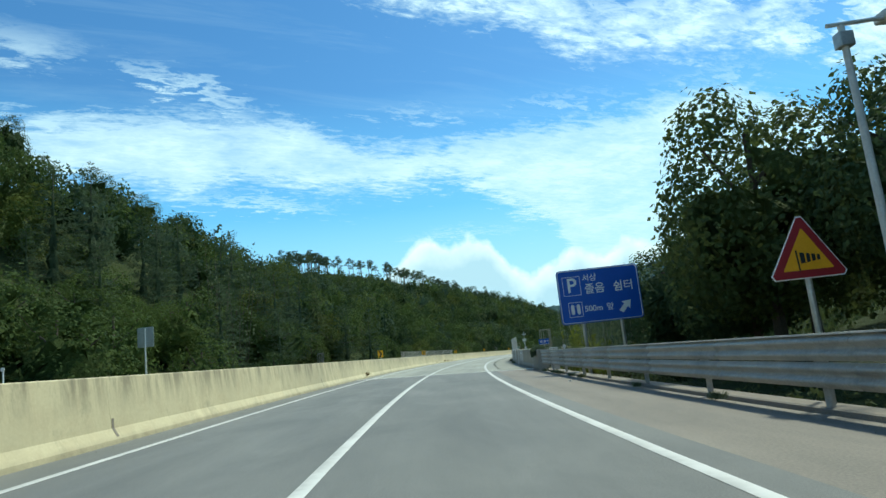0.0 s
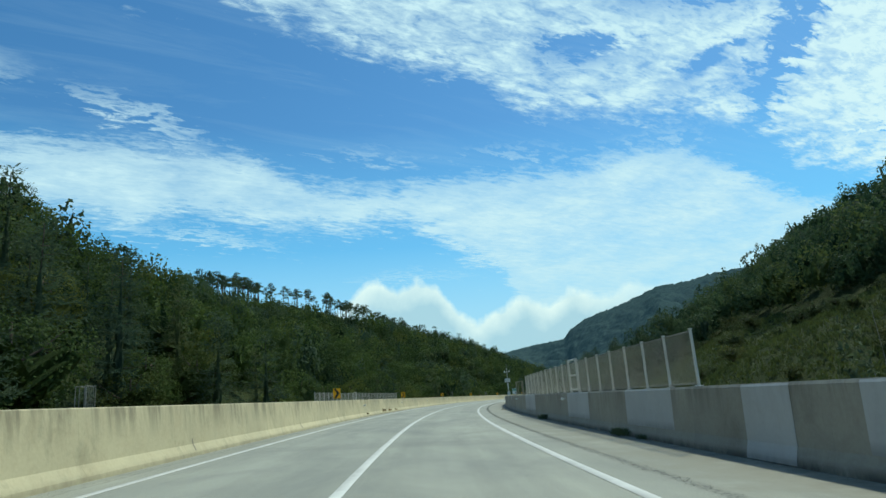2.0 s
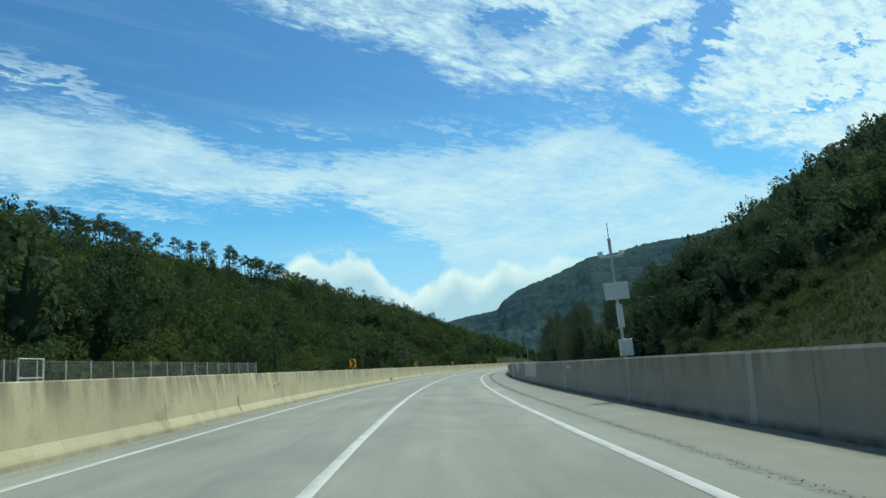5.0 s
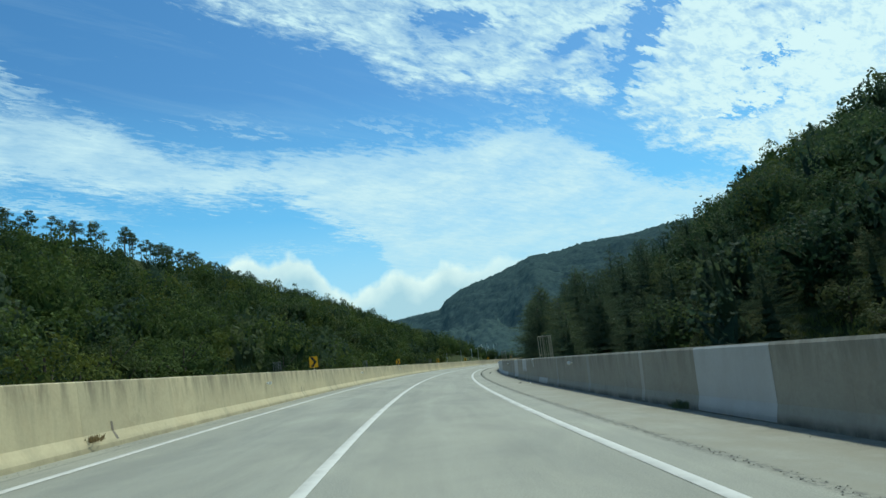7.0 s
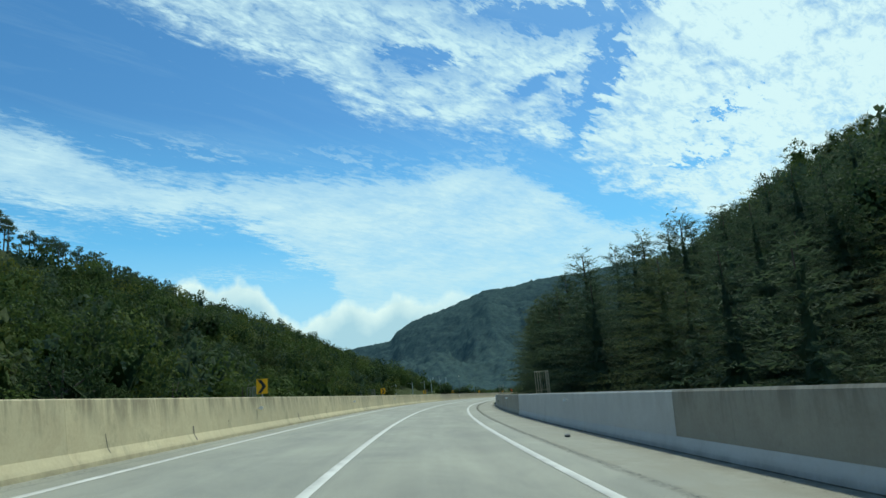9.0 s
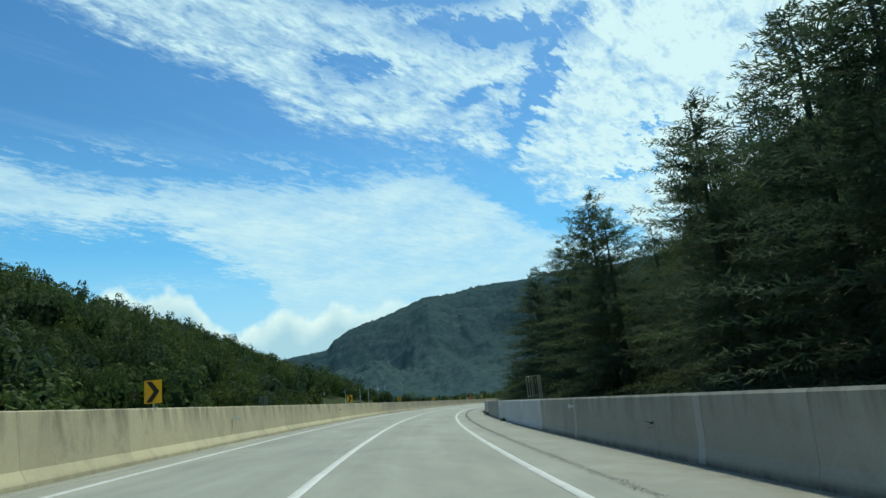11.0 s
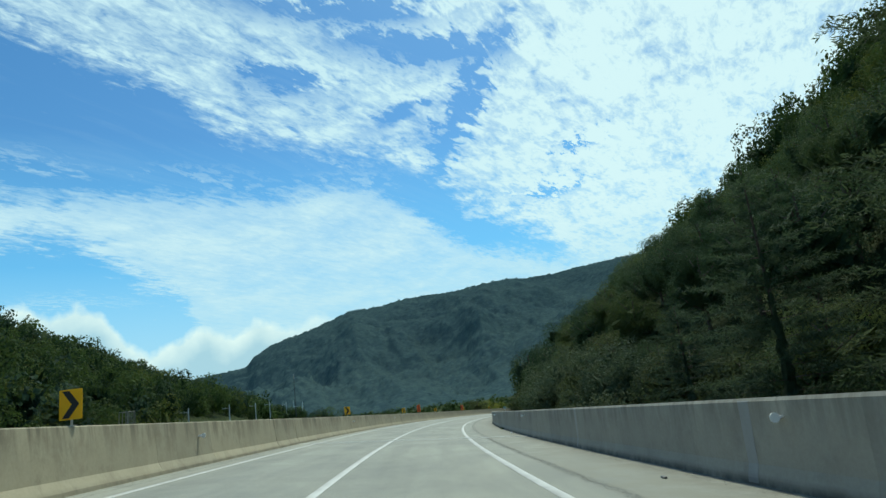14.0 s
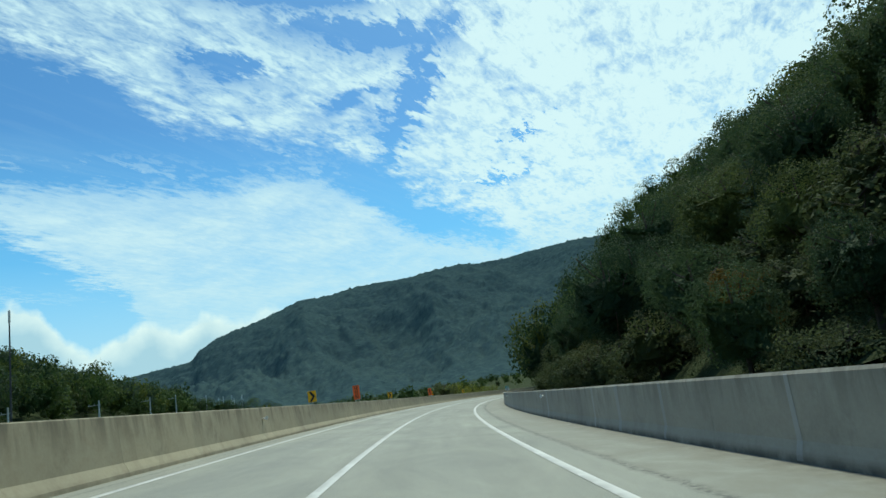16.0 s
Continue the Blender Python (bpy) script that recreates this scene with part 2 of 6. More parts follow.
def pavement_mat(name, light, dark, tar, coarse, grit=0.0):
    """Worn road surface; UV is metres along and across."""
    m, net, bsdf = material(name)
    uv = net.node("ShaderNodeUVMap").outputs[0]
    x, y, z = net.node("ShaderNodeSeparateXYZ", {0: uv}).outputs
    long_noise = net.noise(net.scale(uv, (0.05, 1.3, 1.0)), 1.0, 5.0, 0.6)
    big = net.noise(net.scale(uv, (0.10, 0.3, 1.0)), 1.0, 4.0, 0.55)
    fine = net.noise(uv, coarse, 4.0, 0.7)
    specks = net.noise(uv, 5.0, 6.0, 0.7)
    wheel = net.math("SINE", net.math("MULTIPLY", net.math("SUBTRACT", y, 0.1), 3.49))
    col = net.mix(net.ramp(big, 0.3, 0.7), rgb(*dark), rgb(*light))
    col = net.mix(net.math("MULTIPLY", net.ramp(long_noise, 0.42, 0.62), 0.6), col, rgb(*[c * 0.78 for c in dark]))
    col = net.mix(net.math("MULTIPLY", net.ramp(wheel, 0.0, 1.0), 0.22), col, rgb(*[c * 0.7 for c in dark]))
    col = net.mix(net.math("MULTIPLY", net.ramp(specks, 0.63, 0.74), 0.5), col, rgb(*tar))
    col = net.mix(0.42, col, net.mix(net.ramp(fine, 0.3, 0.7), rgb(*[c * 0.5 for c in dark]), rgb(*[min(c * 1.45, 0.9) for c in light])))
    blotch = net.noise(net.scale(uv, (0.22, 0.55, 1.0)), 1.0, 6.0, 0.65, 0.6)
    across = net.noise(net.scale(uv, (0.30, 0.03, 1.0)), 1.0, 3.0, 0.6)
    col = net.mix(1.0, col, net.mix(net.ramp(blotch, 0.32, 0.68), rgb(0.80, 0.81, 0.83), rgb(1.13, 1.12, 1.10)), "MULTIPLY")
    col = net.mix(net.math("MULTIPLY", net.ramp(across, 0.60, 0.66), 0.22), col, rgb(*[c * 0.62 for c in dark]))
    if grit:
        side = net.ramp(y, grit - 0.15, grit + 0.1)
        col = net.mix(net.math("MULTIPLY", side, net.ramp(net.noise(uv, 0.9, 6.0, 0.7), 0.30, 0.60)), col, rgb(dark[0] * 0.92, dark[1] * 0.88, dark[2] * 0.82))
        dirt = net.math("MULTIPLY", net.ramp(y, grit + 1.0, grit + 1.9), net.ramp(net.noise(uv, 2.2, 7.0, 0.75), 0.38, 0.62))
        col = net.mix(net.math("MULTIPLY", dirt, 0.75), col, rgb(0.115, 0.10, 0.075))
        off = net.math("ABSOLUTE", net.math("SUBTRACT", net.math("MULTIPLY_ADD", net.math("SUBTRACT", net.noise(uv, 1.4, 4.0, 0.7), 0.5), 0.35, y), grit))
        band = net.math("MULTIPLY", net.ramp(off, 0.15, 0.02), net.ramp(net.noise(uv, 9.0, 6.0, 0.85), 0.44, 0.58))
        col = net.mix(net.math("MULTIPLY", band, 0.9), col, rgb(*[c * 0.6 for c in tar]))
        off = net.math("ABSOLUTE", net.math("SUBTRACT", net.math("MULTIPLY_ADD", net.math("SUBTRACT", net.noise(uv, 1.1, 4.0, 0.7), 0.5), 0.3, y), 1.02))
        band = net.math("MULTIPLY", net.ramp(off, 0.06, 0.0), net.ramp(net.noise(uv, 12.0, 5.0, 0.8), 0.42, 0.60))
        col = net.mix(net.math("MULTIPLY", band, 0.8), col, rgb(*tar))
    finish(net, bsdf, col, 0.78, fine, 0.006, 0.5)
    return m


def plain(name, col, rough=0.5, metal=0.0, wear=0.25, scale=3.0):
    """Paint, metal or plastic with slight wear and dirt."""
    m, net, bsdf = material(name)
    at_ = net.node("ShaderNodeTexCoord").outputs["Object"]
    n1 = net.noise(at_, scale, 5.0, 0.6)
    n2 = net.noise(at_, scale * 9, 3.0, 0.6)
    f = net.math("MULTIPLY_ADD", n2, 0.4, net.math("MULTIPLY", n1, 0.6))
    c = net.mix(net.ramp(f, 0.35, 0.65), rgb(*[v * (1 - wear) for v in col]), rgb(*[min(v * (1 + wear * 0.4), 0.95) for v in col]))
    finish(net, bsdf, c, net.ramp(n1, 0.3, 0.7, rough * 0.85, min(rough * 1.2, 1.0)), n2, 0.002, 0.2)
    bsdf.inputs["Metallic"].default_value = metal
    return m


def foliage(name, a, b, c, through_=0.3, leafy=0.35):
    """Leaves: three greens mixed per tree, per spray and over metres."""
    m, net, bsdf = material(name)
    at_ = net.node("ShaderNodeNewGeometry")
    own = net.node("ShaderNodeAttribute")
    own.attribute_name = "tint"
    rnd = net.math("FRACT", net.math("ADD", net.node("ShaderNodeObjectInfo").outputs["Random"], own.outputs["Fac"]))
    isl = at_.outputs["Random Per Island"]
    broad = net.noise(at_.outputs["Position"], 0.045, 4.0, 0.6)
    clump = net.noise(at_.outputs["Position"], 0.75, 5.0, 0.65)
    grain = net.noise(at_.outputs["Position"], 4.0, 3.0, 0.7)
    f = net.math("MULTIPLY_ADD", rnd, 0.74, net.math("MULTIPLY_ADD", broad, 1.2, -0.47))
    col = net.mix(net.ramp(f, 0.10, 0.80), rgb(*a), rgb(*b))
    col = net.mix(net.math("MULTIPLY", net.ramp(isl, 0.3, 1.0), 0.14), col, rgb(*c))
    col = net.mix(net.math("MULTIPLY", net.ramp(net.math("FRACT", net.math("MULTIPLY", rnd, 7.31)), 0.80, 0.95), 0.55), col, rgb(c[0] * 1.15, c[1] * 1.05, c[2] * 0.7))
    dim = net.math("MULTIPLY_ADD", net.ramp(clump, 0.36, 0.66), 0.5, net.math("MULTIPLY", net.ramp(grain, 0.34, 0.66), 0.5))
    col = net.mix(1.0, col, net.mix(dim, rgb(0.74, 0.76, 0.82), rgb(1.22, 1.20, 1.06)), "MULTIPLY")
    bump = net.node("ShaderNodeBump", {"Height": net.math("MULTIPLY_ADD", clump, 1.2, grain), "Distance": leafy, "Strength": 0.5})
    net.tree.links.new(bump.outputs[0], bsdf.inputs["Normal"])
    net.tree.links.new(col, bsdf.inputs["Base Color"])
    bsdf.inputs["Roughness"].default_value = 0.75
    bsdf.inputs["Specular IOR Level"].default_value = 0.12
    tr = net.node("ShaderNodeBsdfTranslucent", {0: col})
    mixer = net.node("ShaderNodeMixShader", {0: through_, 1: bsdf.outputs[0], 2: tr.outputs[0]})
    out = net.tree.nodes["Material Output"]
    net.tree.links.new(mixer.outputs[0], out.inputs[0])
    return m


M_DECK = pavement_mat("bridge_surface", (0.345, 0.345, 0.288), (0.255, 0.257, 0.216), (0.10, 0.10, 0.09), 55.0, 9.6)
M_ASPHALT = pavement_mat("asphalt", (0.195, 0.196, 0.182), (0.145, 0.148, 0.138), (0.03, 0.03, 0.03), 60.0)
M_SHOULDER = pavement_mat("gritty_shoulder", (0.245, 0.212, 0.172), (0.18, 0.157, 0.128), (0.10, 0.09, 0.07), 30.0)
# Lit copy for the left side: its sunlit tone is in the colour.
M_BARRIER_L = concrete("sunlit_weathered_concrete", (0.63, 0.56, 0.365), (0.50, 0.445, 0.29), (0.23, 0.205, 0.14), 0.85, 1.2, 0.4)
# Dimmed copy of the left concrete: the weaker sun is put into the colour.
M_BARRIER_DIM = concrete("dimmed_weathered_concrete", (0.47, 0.425, 0.30), (0.37, 0.335, 0.235), (0.19, 0.17, 0.12), 0.9, 1.2, 0.45)
M_VERGE = pavement_mat("pale_gritty_strip", (0.50, 0.44, 0.33), (0.38, 0.335, 0.25), (0.16, 0.14, 0.10), 30.0)
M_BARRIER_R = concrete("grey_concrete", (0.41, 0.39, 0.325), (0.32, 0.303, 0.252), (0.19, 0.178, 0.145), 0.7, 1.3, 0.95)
M_PATCH = concrete("blue_grey_repair_paint", (0.60, 0.61, 0.60), (0.50, 0.51, 0.50), (0.38, 0.375, 0.36), 0.35, 0.7)
M_STREAK = concrete("pale_repair_mortar", (0.47, 0.47, 0.44), (0.38, 0.375, 0.35), (0.30, 0.29, 0.26), 0.3, 0.6)
M_LINE = concrete("white_road_paint", (0.82, 0.82, 0.78), (0.70, 0.70, 0.66), (0.45, 0.45, 0.42), 0.25, 0.8)
M_TAR = plain("tar_and_grit", (0.10, 0.092, 0.075), 0.9, 0.0, 0.4, 6.0)
M_CRUMB = plain("crumbled_concrete", (0.25, 0.235, 0.19), 0.9, 0.0, 0.45, 9.0)
M_RUBBER = plain("joint_rubber", (0.05, 0.05, 0.05), 0.8)
M_STEEL = plain("galvanised_steel", (0.60, 0.595, 0.56), 0.42, 0.75, 0.25, 2.0)
M_WHITE_STEEL = plain("pale_painted_steel", (0.72, 0.71, 0.66), 0.5, 0.1, 0.2, 2.0)
M_BEIGE_STEEL = plain("beige_painted_steel", (0.36, 0.33, 0.24), 0.55, 0.2, 0.25, 2.0)
M_RAIL = plain("dull_zinc_coated_steel", (0.50, 0.495, 0.46), 0.62, 0.25, 0.3, 2.0)
M_WIRE = plain("dull_weathered_steel", (0.26, 0.255, 0.235), 0.6, 0.3, 0.25, 2.0)
M_BLUE = plain("blue_sign_sheet", (0.012, 0.098, 0.50), 0.4, 0.0, 0.12, 1.2)
M_WHITE = plain("white_sign_sheet", (0.88, 0.87, 0.83), 0.45, 0.0, 0.08)
M_GREEN = plain("green_sign_sheet", (0.01, 0.30, 0.22), 0.45, 0.0, 0.1)
M_YELLOW = plain("yellow_sign_sheet", (1.0, 0.48, 0.002), 0.4, 0.0, 0.10)
M_AMBER = plain("amber_sign_sheet", (0.85, 0.40, 0.01), 0.4, 0.0, 0.10)
M_RED = plain("red_sign_border", (0.30, 0.012, 0.02), 0.4, 0.0, 0.10)
M_ORANGE = plain("orange_sign_sheet", (1.0, 0.15, 0.025), 0.5, 0.0, 0.08)
M_BLACK = plain("black_sign_film", (0.012, 0.012, 0.014), 0.5)
M_DARK = plain("dark_grey_plastic", (0.05, 0.055, 0.06), 0.5)
M_PANEL = plain("solar_cell_glass", (0.02, 0.03, 0.06), 0.15, 0.0, 0.2)
M_BARK = plain("grey_brown_bark", (0.11, 0.085, 0.062), 0.9, 0.0, 0.45, 5.0)
M_PALE_BARK = plain("pale_bark", (0.36, 0.33, 0.27), 0.85, 0.0, 0.3, 5.0)
M_PAPER = plain("white_notice_sheet", (0.78, 0.80, 0.80), 0.6, 0.0, 0.1)
M_LEAF = foliage("broad_leaves", (0.024, 0.050, 0.021), (0.094, 0.138, 0.036), (0.13, 0.152, 0.042))
# Second copy of the broad leaves, with the shaded right side's tone put in.
M_LEAF_SHADE = foliage("shaded_side_leaves", (0.032, 0.064, 0.033), (0.088, 0.132, 0.058), (0.128, 0.164, 0.068), 0.34)
M_NEEDLE = foliage("needles", (0.049, 0.085, 0.056), (0.082, 0.118, 0.066), (0.118, 0.146, 0.075), 0.42)
M_LEAF_PALE = foliage("pale_green_leaves", (0.085, 0.122, 0.066), (0.132, 0.168, 0.090), (0.19, 0.205, 0.13))
M_LEAF_SHRUB = foliage("shrub_leaves", (0.065, 0.090, 0.040), (0.100, 0.122, 0.052), (0.14, 0.15, 0.07), 0.4)
M_LEAF_BRIGHT = foliage("fresh_yellow_green_leaves", (0.15, 0.19, 0.035), (0.20, 0.225, 0.045), (0.25, 0.25, 0.07), 0.45)
M_DRY = foliage("dry_brown_grass", (0.26, 0.205, 0.12), (0.34, 0.27, 0.16), (0.40, 0.33, 0.21))
M_GRASS = foliage("olive_grass", (0.088, 0.118, 0.036), (0.125, 0.150, 0.050), (0.165, 0.175, 0.07))
M_LEAF_RUST = foliage("turning_leaves", (0.12, 0.095, 0.022), (0.15, 0.090, 0.020), (0.10, 0.095, 0.028))


def ground_mat():
    m, net, bsdf = material("rough_grass_and_undergrowth")
    at_ = net.node("ShaderNodeNewGeometry").outputs["Position"]
    a = net.noise(at_, 0.035, 5.0, 0.6)
    b = net.noise(at_, 0.55, 6.0, 0.65)
    c = net.noise(at_, 4.0, 4.0, 0.7)
    col = net.mix(net.ramp(a, 0.35, 0.65), rgb(0.030, 0.044, 0.016), rgb(0.052, 0.066, 0.024))
    col = net.mix(net.ramp(b, 0.45, 0.70), col, rgb(0.066, 0.078, 0.030))
    col = net.mix(net.math("MULTIPLY", net.ramp(c, 0.4, 0.7), 0.6), col, rgb(0.025, 0.036, 0.012))
    finish(net, bsdf, col, 0.95, net.math("ADD", b, c), 0.35, 0.8)
    bsdf.inputs["Specular IOR Level"].default_value = 0.08
    return m


def mountain_mat():
    m, net, bsdf = material("hazy_wooded_slope")
    at_ = net.node("ShaderNodeNewGeometry").outputs["Position"]
    a = net.noise(at_, 0.004, 5.0, 0.6)
    b = net.noise(at_, 0.05, 6.0, 0.75)
    cell = net.node("ShaderNodeTexVoronoi", {"Vector": at_, "Scale": 0.085})
    tone = net.node("ShaderNodeSeparateXYZ", {0: cell.outputs["Color"]}).outputs[0]
    # The blue of the distant haze is mixed into these foliage colours.
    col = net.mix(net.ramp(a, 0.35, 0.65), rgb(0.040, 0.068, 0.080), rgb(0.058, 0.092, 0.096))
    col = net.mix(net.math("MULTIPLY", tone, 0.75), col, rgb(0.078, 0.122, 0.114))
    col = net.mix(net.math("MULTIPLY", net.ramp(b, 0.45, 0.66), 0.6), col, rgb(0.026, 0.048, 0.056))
    finish(net, bsdf, col, 1.0, net.math("MULTIPLY_ADD", cell.outputs["Distance"], -0.12, b), 7.0, 0.4)
    bsdf.inputs["Specular IOR Level"].default_value = 0.0
    return m


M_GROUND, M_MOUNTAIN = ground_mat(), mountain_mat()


# ---- building helpers ----
def mesh_object(name, bm, mat, smooth=False):
    me = bpy.data.meshes.new(name)
    bm.normal_update()
    bm.to_mesh(me)
    bm.free()
    me.materials.append(mat)
    if smooth:
        me.shade_smooth()
    return new(name, me)


def part(name, bm, mat, parent=None, label="", smooth=False):
    """One mesh object under a thing or a part."""
    ob = mesh_object(name, bm, mat, smooth)
    if parent is not None:
        ob.parent = parent
    if label:
        ob["label"] = label
    return ob


def thing(name, m, label, category, group="", kind=""):
    ob = new(name)
    ob.empty_display_size = 0.2
    ob.matrix_world = m
    return tagged(ob, label, category, group, kind)


def box(x0, x1, y0, y1, z0, z1, bevel=0.0, bm=None):
    own = bmesh.new()
    bmesh.ops.create_cube(own, size=1.0, matrix=Matrix.LocRotScale(((x0 + x1) / 2, (y0 + y1) / 2, (z0 + z1) / 2), None, (x1 - x0, y1 - y0, z1 - z0)))
    if bevel:
        bmesh.ops.bevel(own, geom=own.edges[:], offset=bevel, segments=2, affect="EDGES", profile=0.5)
    if bm is None:
        return own
    join(bm, own)
    return bm


def join(bm, other):
    me = bpy.data.meshes.new("tmp")
    other.to_mesh(me)
    other.free()
    bm.from_mesh(me)
    bpy.data.meshes.remove(me)


def tube(points, radius, sides=8, bm=None, taper=1.0):
    """A round bar along points."""
    bm = bm or bmesh.new()
    rings = []
    pts = [Vector(p) for p in points]
    for i, p in enumerate(pts):
        way = (pts[min(i + 1, len(pts) - 1)] - pts[max(i - 1, 0)]).normalized()
        side = way.orthogonal().normalized()
        up = way.cross(side)
        r = radius * (1 + (taper - 1) * i / max(len(pts) - 1, 1))
        rings.append([bm.verts.new(p + r * (math.cos(a) * side + math.sin(a) * up)) for a in (2 * math.pi * k / sides for k in range(sides))])
    for a, b in zip(rings, rings[1:]):
        for k in range(sides):
            bm.faces.new((a[k], a[(k + 1) % sides], b[(k + 1) % sides], b[k]))
    bm.faces.new(rings[0][::-1])
    bm.faces.new(rings[-1])
    return bm


def slab(outline, y0, y1, bevel=0.0):
    """A plate with an outline in x and z, between y0 and y1."""
    bm = bmesh.new()
    f = bm.faces.new([bm.verts.new((x, y0, z)) for x, z in outline])
    got = bmesh.ops.extrude_face_region(bm, geom=[f])
    bmesh.ops.translate(bm, verts=[v for v in got["geom"] if isinstance(v, bmesh.types.BMVert)], vec=(0, y1 - y0, 0))
    bmesh.ops.recalc_face_normals(bm, faces=bm.faces[:])
    return bm


def rounded(w, h, r, x=0.0, z=0.0, n=5):
    pts = []
    for cx, cz, a0 in ((w / 2 - r, h / 2 - r, 0), (-w / 2 + r, h / 2 - r, 90), (-w / 2 + r, -h / 2 + r, 180), (w / 2 - r, -h / 2 + r, 270)):
        for k in range(n):
            a = radians(a0 + 90 * k / (n - 1))
            pts.append((x + cx + r * math.cos(a), z + cz + r * math.sin(a)))
    return pts


def lettering(body, size, x, y, z, name="lettering", mat=None, parent=None):
    """Raised letters on a plate that faces -y."""
    cu = bpy.data.curves.new(name, "FONT")
    cu.body, cu.size, cu.extrude, cu.align_x, cu.align_y = body, size, 0.002, "CENTER", "CENTER"
    cu.offset = size * 0.012
    tmp = bpy.data.objects.new(name, cu)
    scene.collection.objects.link(tmp)
    me = bpy.data.meshes.new_from_object(tmp.evaluated_get(bpy.context.evaluated_depsgraph_get()))
    bpy.data.objects.remove(tmp)
    me.materials.clear()
    me.materials.append(mat)
    me.transform(Matrix.Translation((x, y, z)) @ Matrix.Rotation(radians(90), 4, "X"))
    ob = new(name, me)
    ob.parent = parent
    return ob


def sweep(profile, s0, s1, step, closed=True, wobble=0.0):
    """A profile of (d, h) drawn along the road from s0 to s1, with UV in metres."""
    n = max(int(math.ceil((s1 - s0) / step)), 1)
    bm = bmesh.new()
    uv = bm.loops.layers.uv.new("UVMap")
    loop = profile + profile[:1] if closed else profile
    run = [0.0]
    for a, b in zip(loop, loop[1:]):
        run.append(run[-1] + math.hypot(b[0] - a[0], b[1] - a[1]))
    rows = []
    for i in range(n + 1):
        s = s0 + (s1 - s0) * i / n
        k = wobble * (noise.noise((s * 0.7, 3.1, 0.0)) + 0.6 * noise.noise((s * 2.9, 7.7, 0.0))) if wobble else 0.0
        rows.append((s, [bm.verts.new(road(s, d + k, h)) for d, h in profile]))
    m = len(profile)
    for (sa_, ra), (sb, rb) in zip(rows, rows[1:]):
        for j in range(m if closed else m - 1):
            k = (j + 1) % m
            f = bm.faces.new((ra[j], ra[k], rb[k], rb[j]))
            for l, (u, v) in zip(f.loops, ((sa_, run[j]), (sa_, run[j + 1]), (sb, run[j + 1]), (sb, run[j]))):
                l[uv].uv = (u, v)
    if closed:
        for ring, s in ((rows[0][1][::-1], s0), (rows[-1][1], s1)):
            for l in bm.faces.new(ring).loops:
                l[uv].uv = (s + l.vert.co.x + l.vert.co.y, 0.25 + 0.4 * abs(l.vert.co.z - ring[0].co.z))
    bmesh.ops.recalc_face_normals(bm, faces=bm.faces[:])
    return bm


# ---- the lie of the land ----
LEFT_CREST = ((-95, -200, 34), (-80, -60, 34), (-68, 70, 37), (-66, 98, 37), (-63, 128, 34), (-61, 160, 34), (-61, 207, 32), (-62, 240, 35), (-78, 335, 54), (-72, 443, 68), (-33, 457, 60),
              (-11, 522, 61), (16, 556, 54), (57, 606, 49), (84, 646, 44), (100, 671, 40), (126, 706, 32), (163, 754, 20), (197, 797, 12), (245, 857, 3), (300, 930, -2))
RIGHT_CREST = ((60, -160, 14), (80, -40, 16), (110, 110, 36), (140, 195, 45), (155, 230, 48), (184, 298, 53), (196, 325, 59), (209, 354, 48), (220, 378, 38),
               (234, 406, 37), (248, 432, 39), (283, 488, 38), (335, 560, 34), (420, 640, 34))
ROAD_PTS = np.stack([R_X, R_Y], 1)


def dense(line, step=6.0):
    out = []
    for a, b in zip(line, line[1:]):
        n = max(int(math.dist(a[:2], b[:2]) / step), 1)
        out += [[a[j] + (b[j] - a[j]) * i / n for j in range(3)] for i in range(n)]
    return np.array(out + [list(line[-1])], float)


def road_place(x, y):
    """s and d of points in the plan."""
    pts = np.stack([x, y], 1)
    s, d = np.empty(len(pts)), np.empty(len(pts))
    for i in range(0, len(pts), 4000):
        q = pts[i:i + 4000]
        k = ((q[:, None] - ROAD_PTS[None]) ** 2).sum(2).argmin(1)
        s[i:i + 4000] = R_S[k]
        way = np.stack([np.cos(R_PSI[k]), np.sin(R_PSI[k])], 1)
        off = q - ROAD_PTS[k]
        sign = np.where((off * way).sum(1) >= 0, 1, -1)
        d[i:i + 4000] = sign * np.hypot(off[:, 0], off[:, 1])
    return s, d


def nearest(line, x, y):
    pts = np.stack([x, y], 1)
    k = np.empty(len(pts), int)
    for i in range(0, len(pts), 4000):
        k[i:i + 4000] = ((pts[i:i + 4000, None] - line[None, :, :2]) ** 2).sum(2).argmin(1)
    return k, np.hypot(*(pts - line[k, :2]).T)


CREST_L, CREST_R = dense(LEFT_CREST), dense(RIGHT_CREST)
CREST_D = {-1: road_place(CREST_L[:, 0], CREST_L[:, 1])[1], 1: road_place(CREST_R[:, 0], CREST_R[:, 1])[1]}


def foot_left(s):
    return np.interp(s, (0, 280, 330, 450), (19, 20, 22, 60))


def foot_right(s):
    return np.interp(s, (-120, 30, 55, 215, 245, 335, 355, 520), (14, 14, 24, 24, 13, 13, 9.5, 9.5))


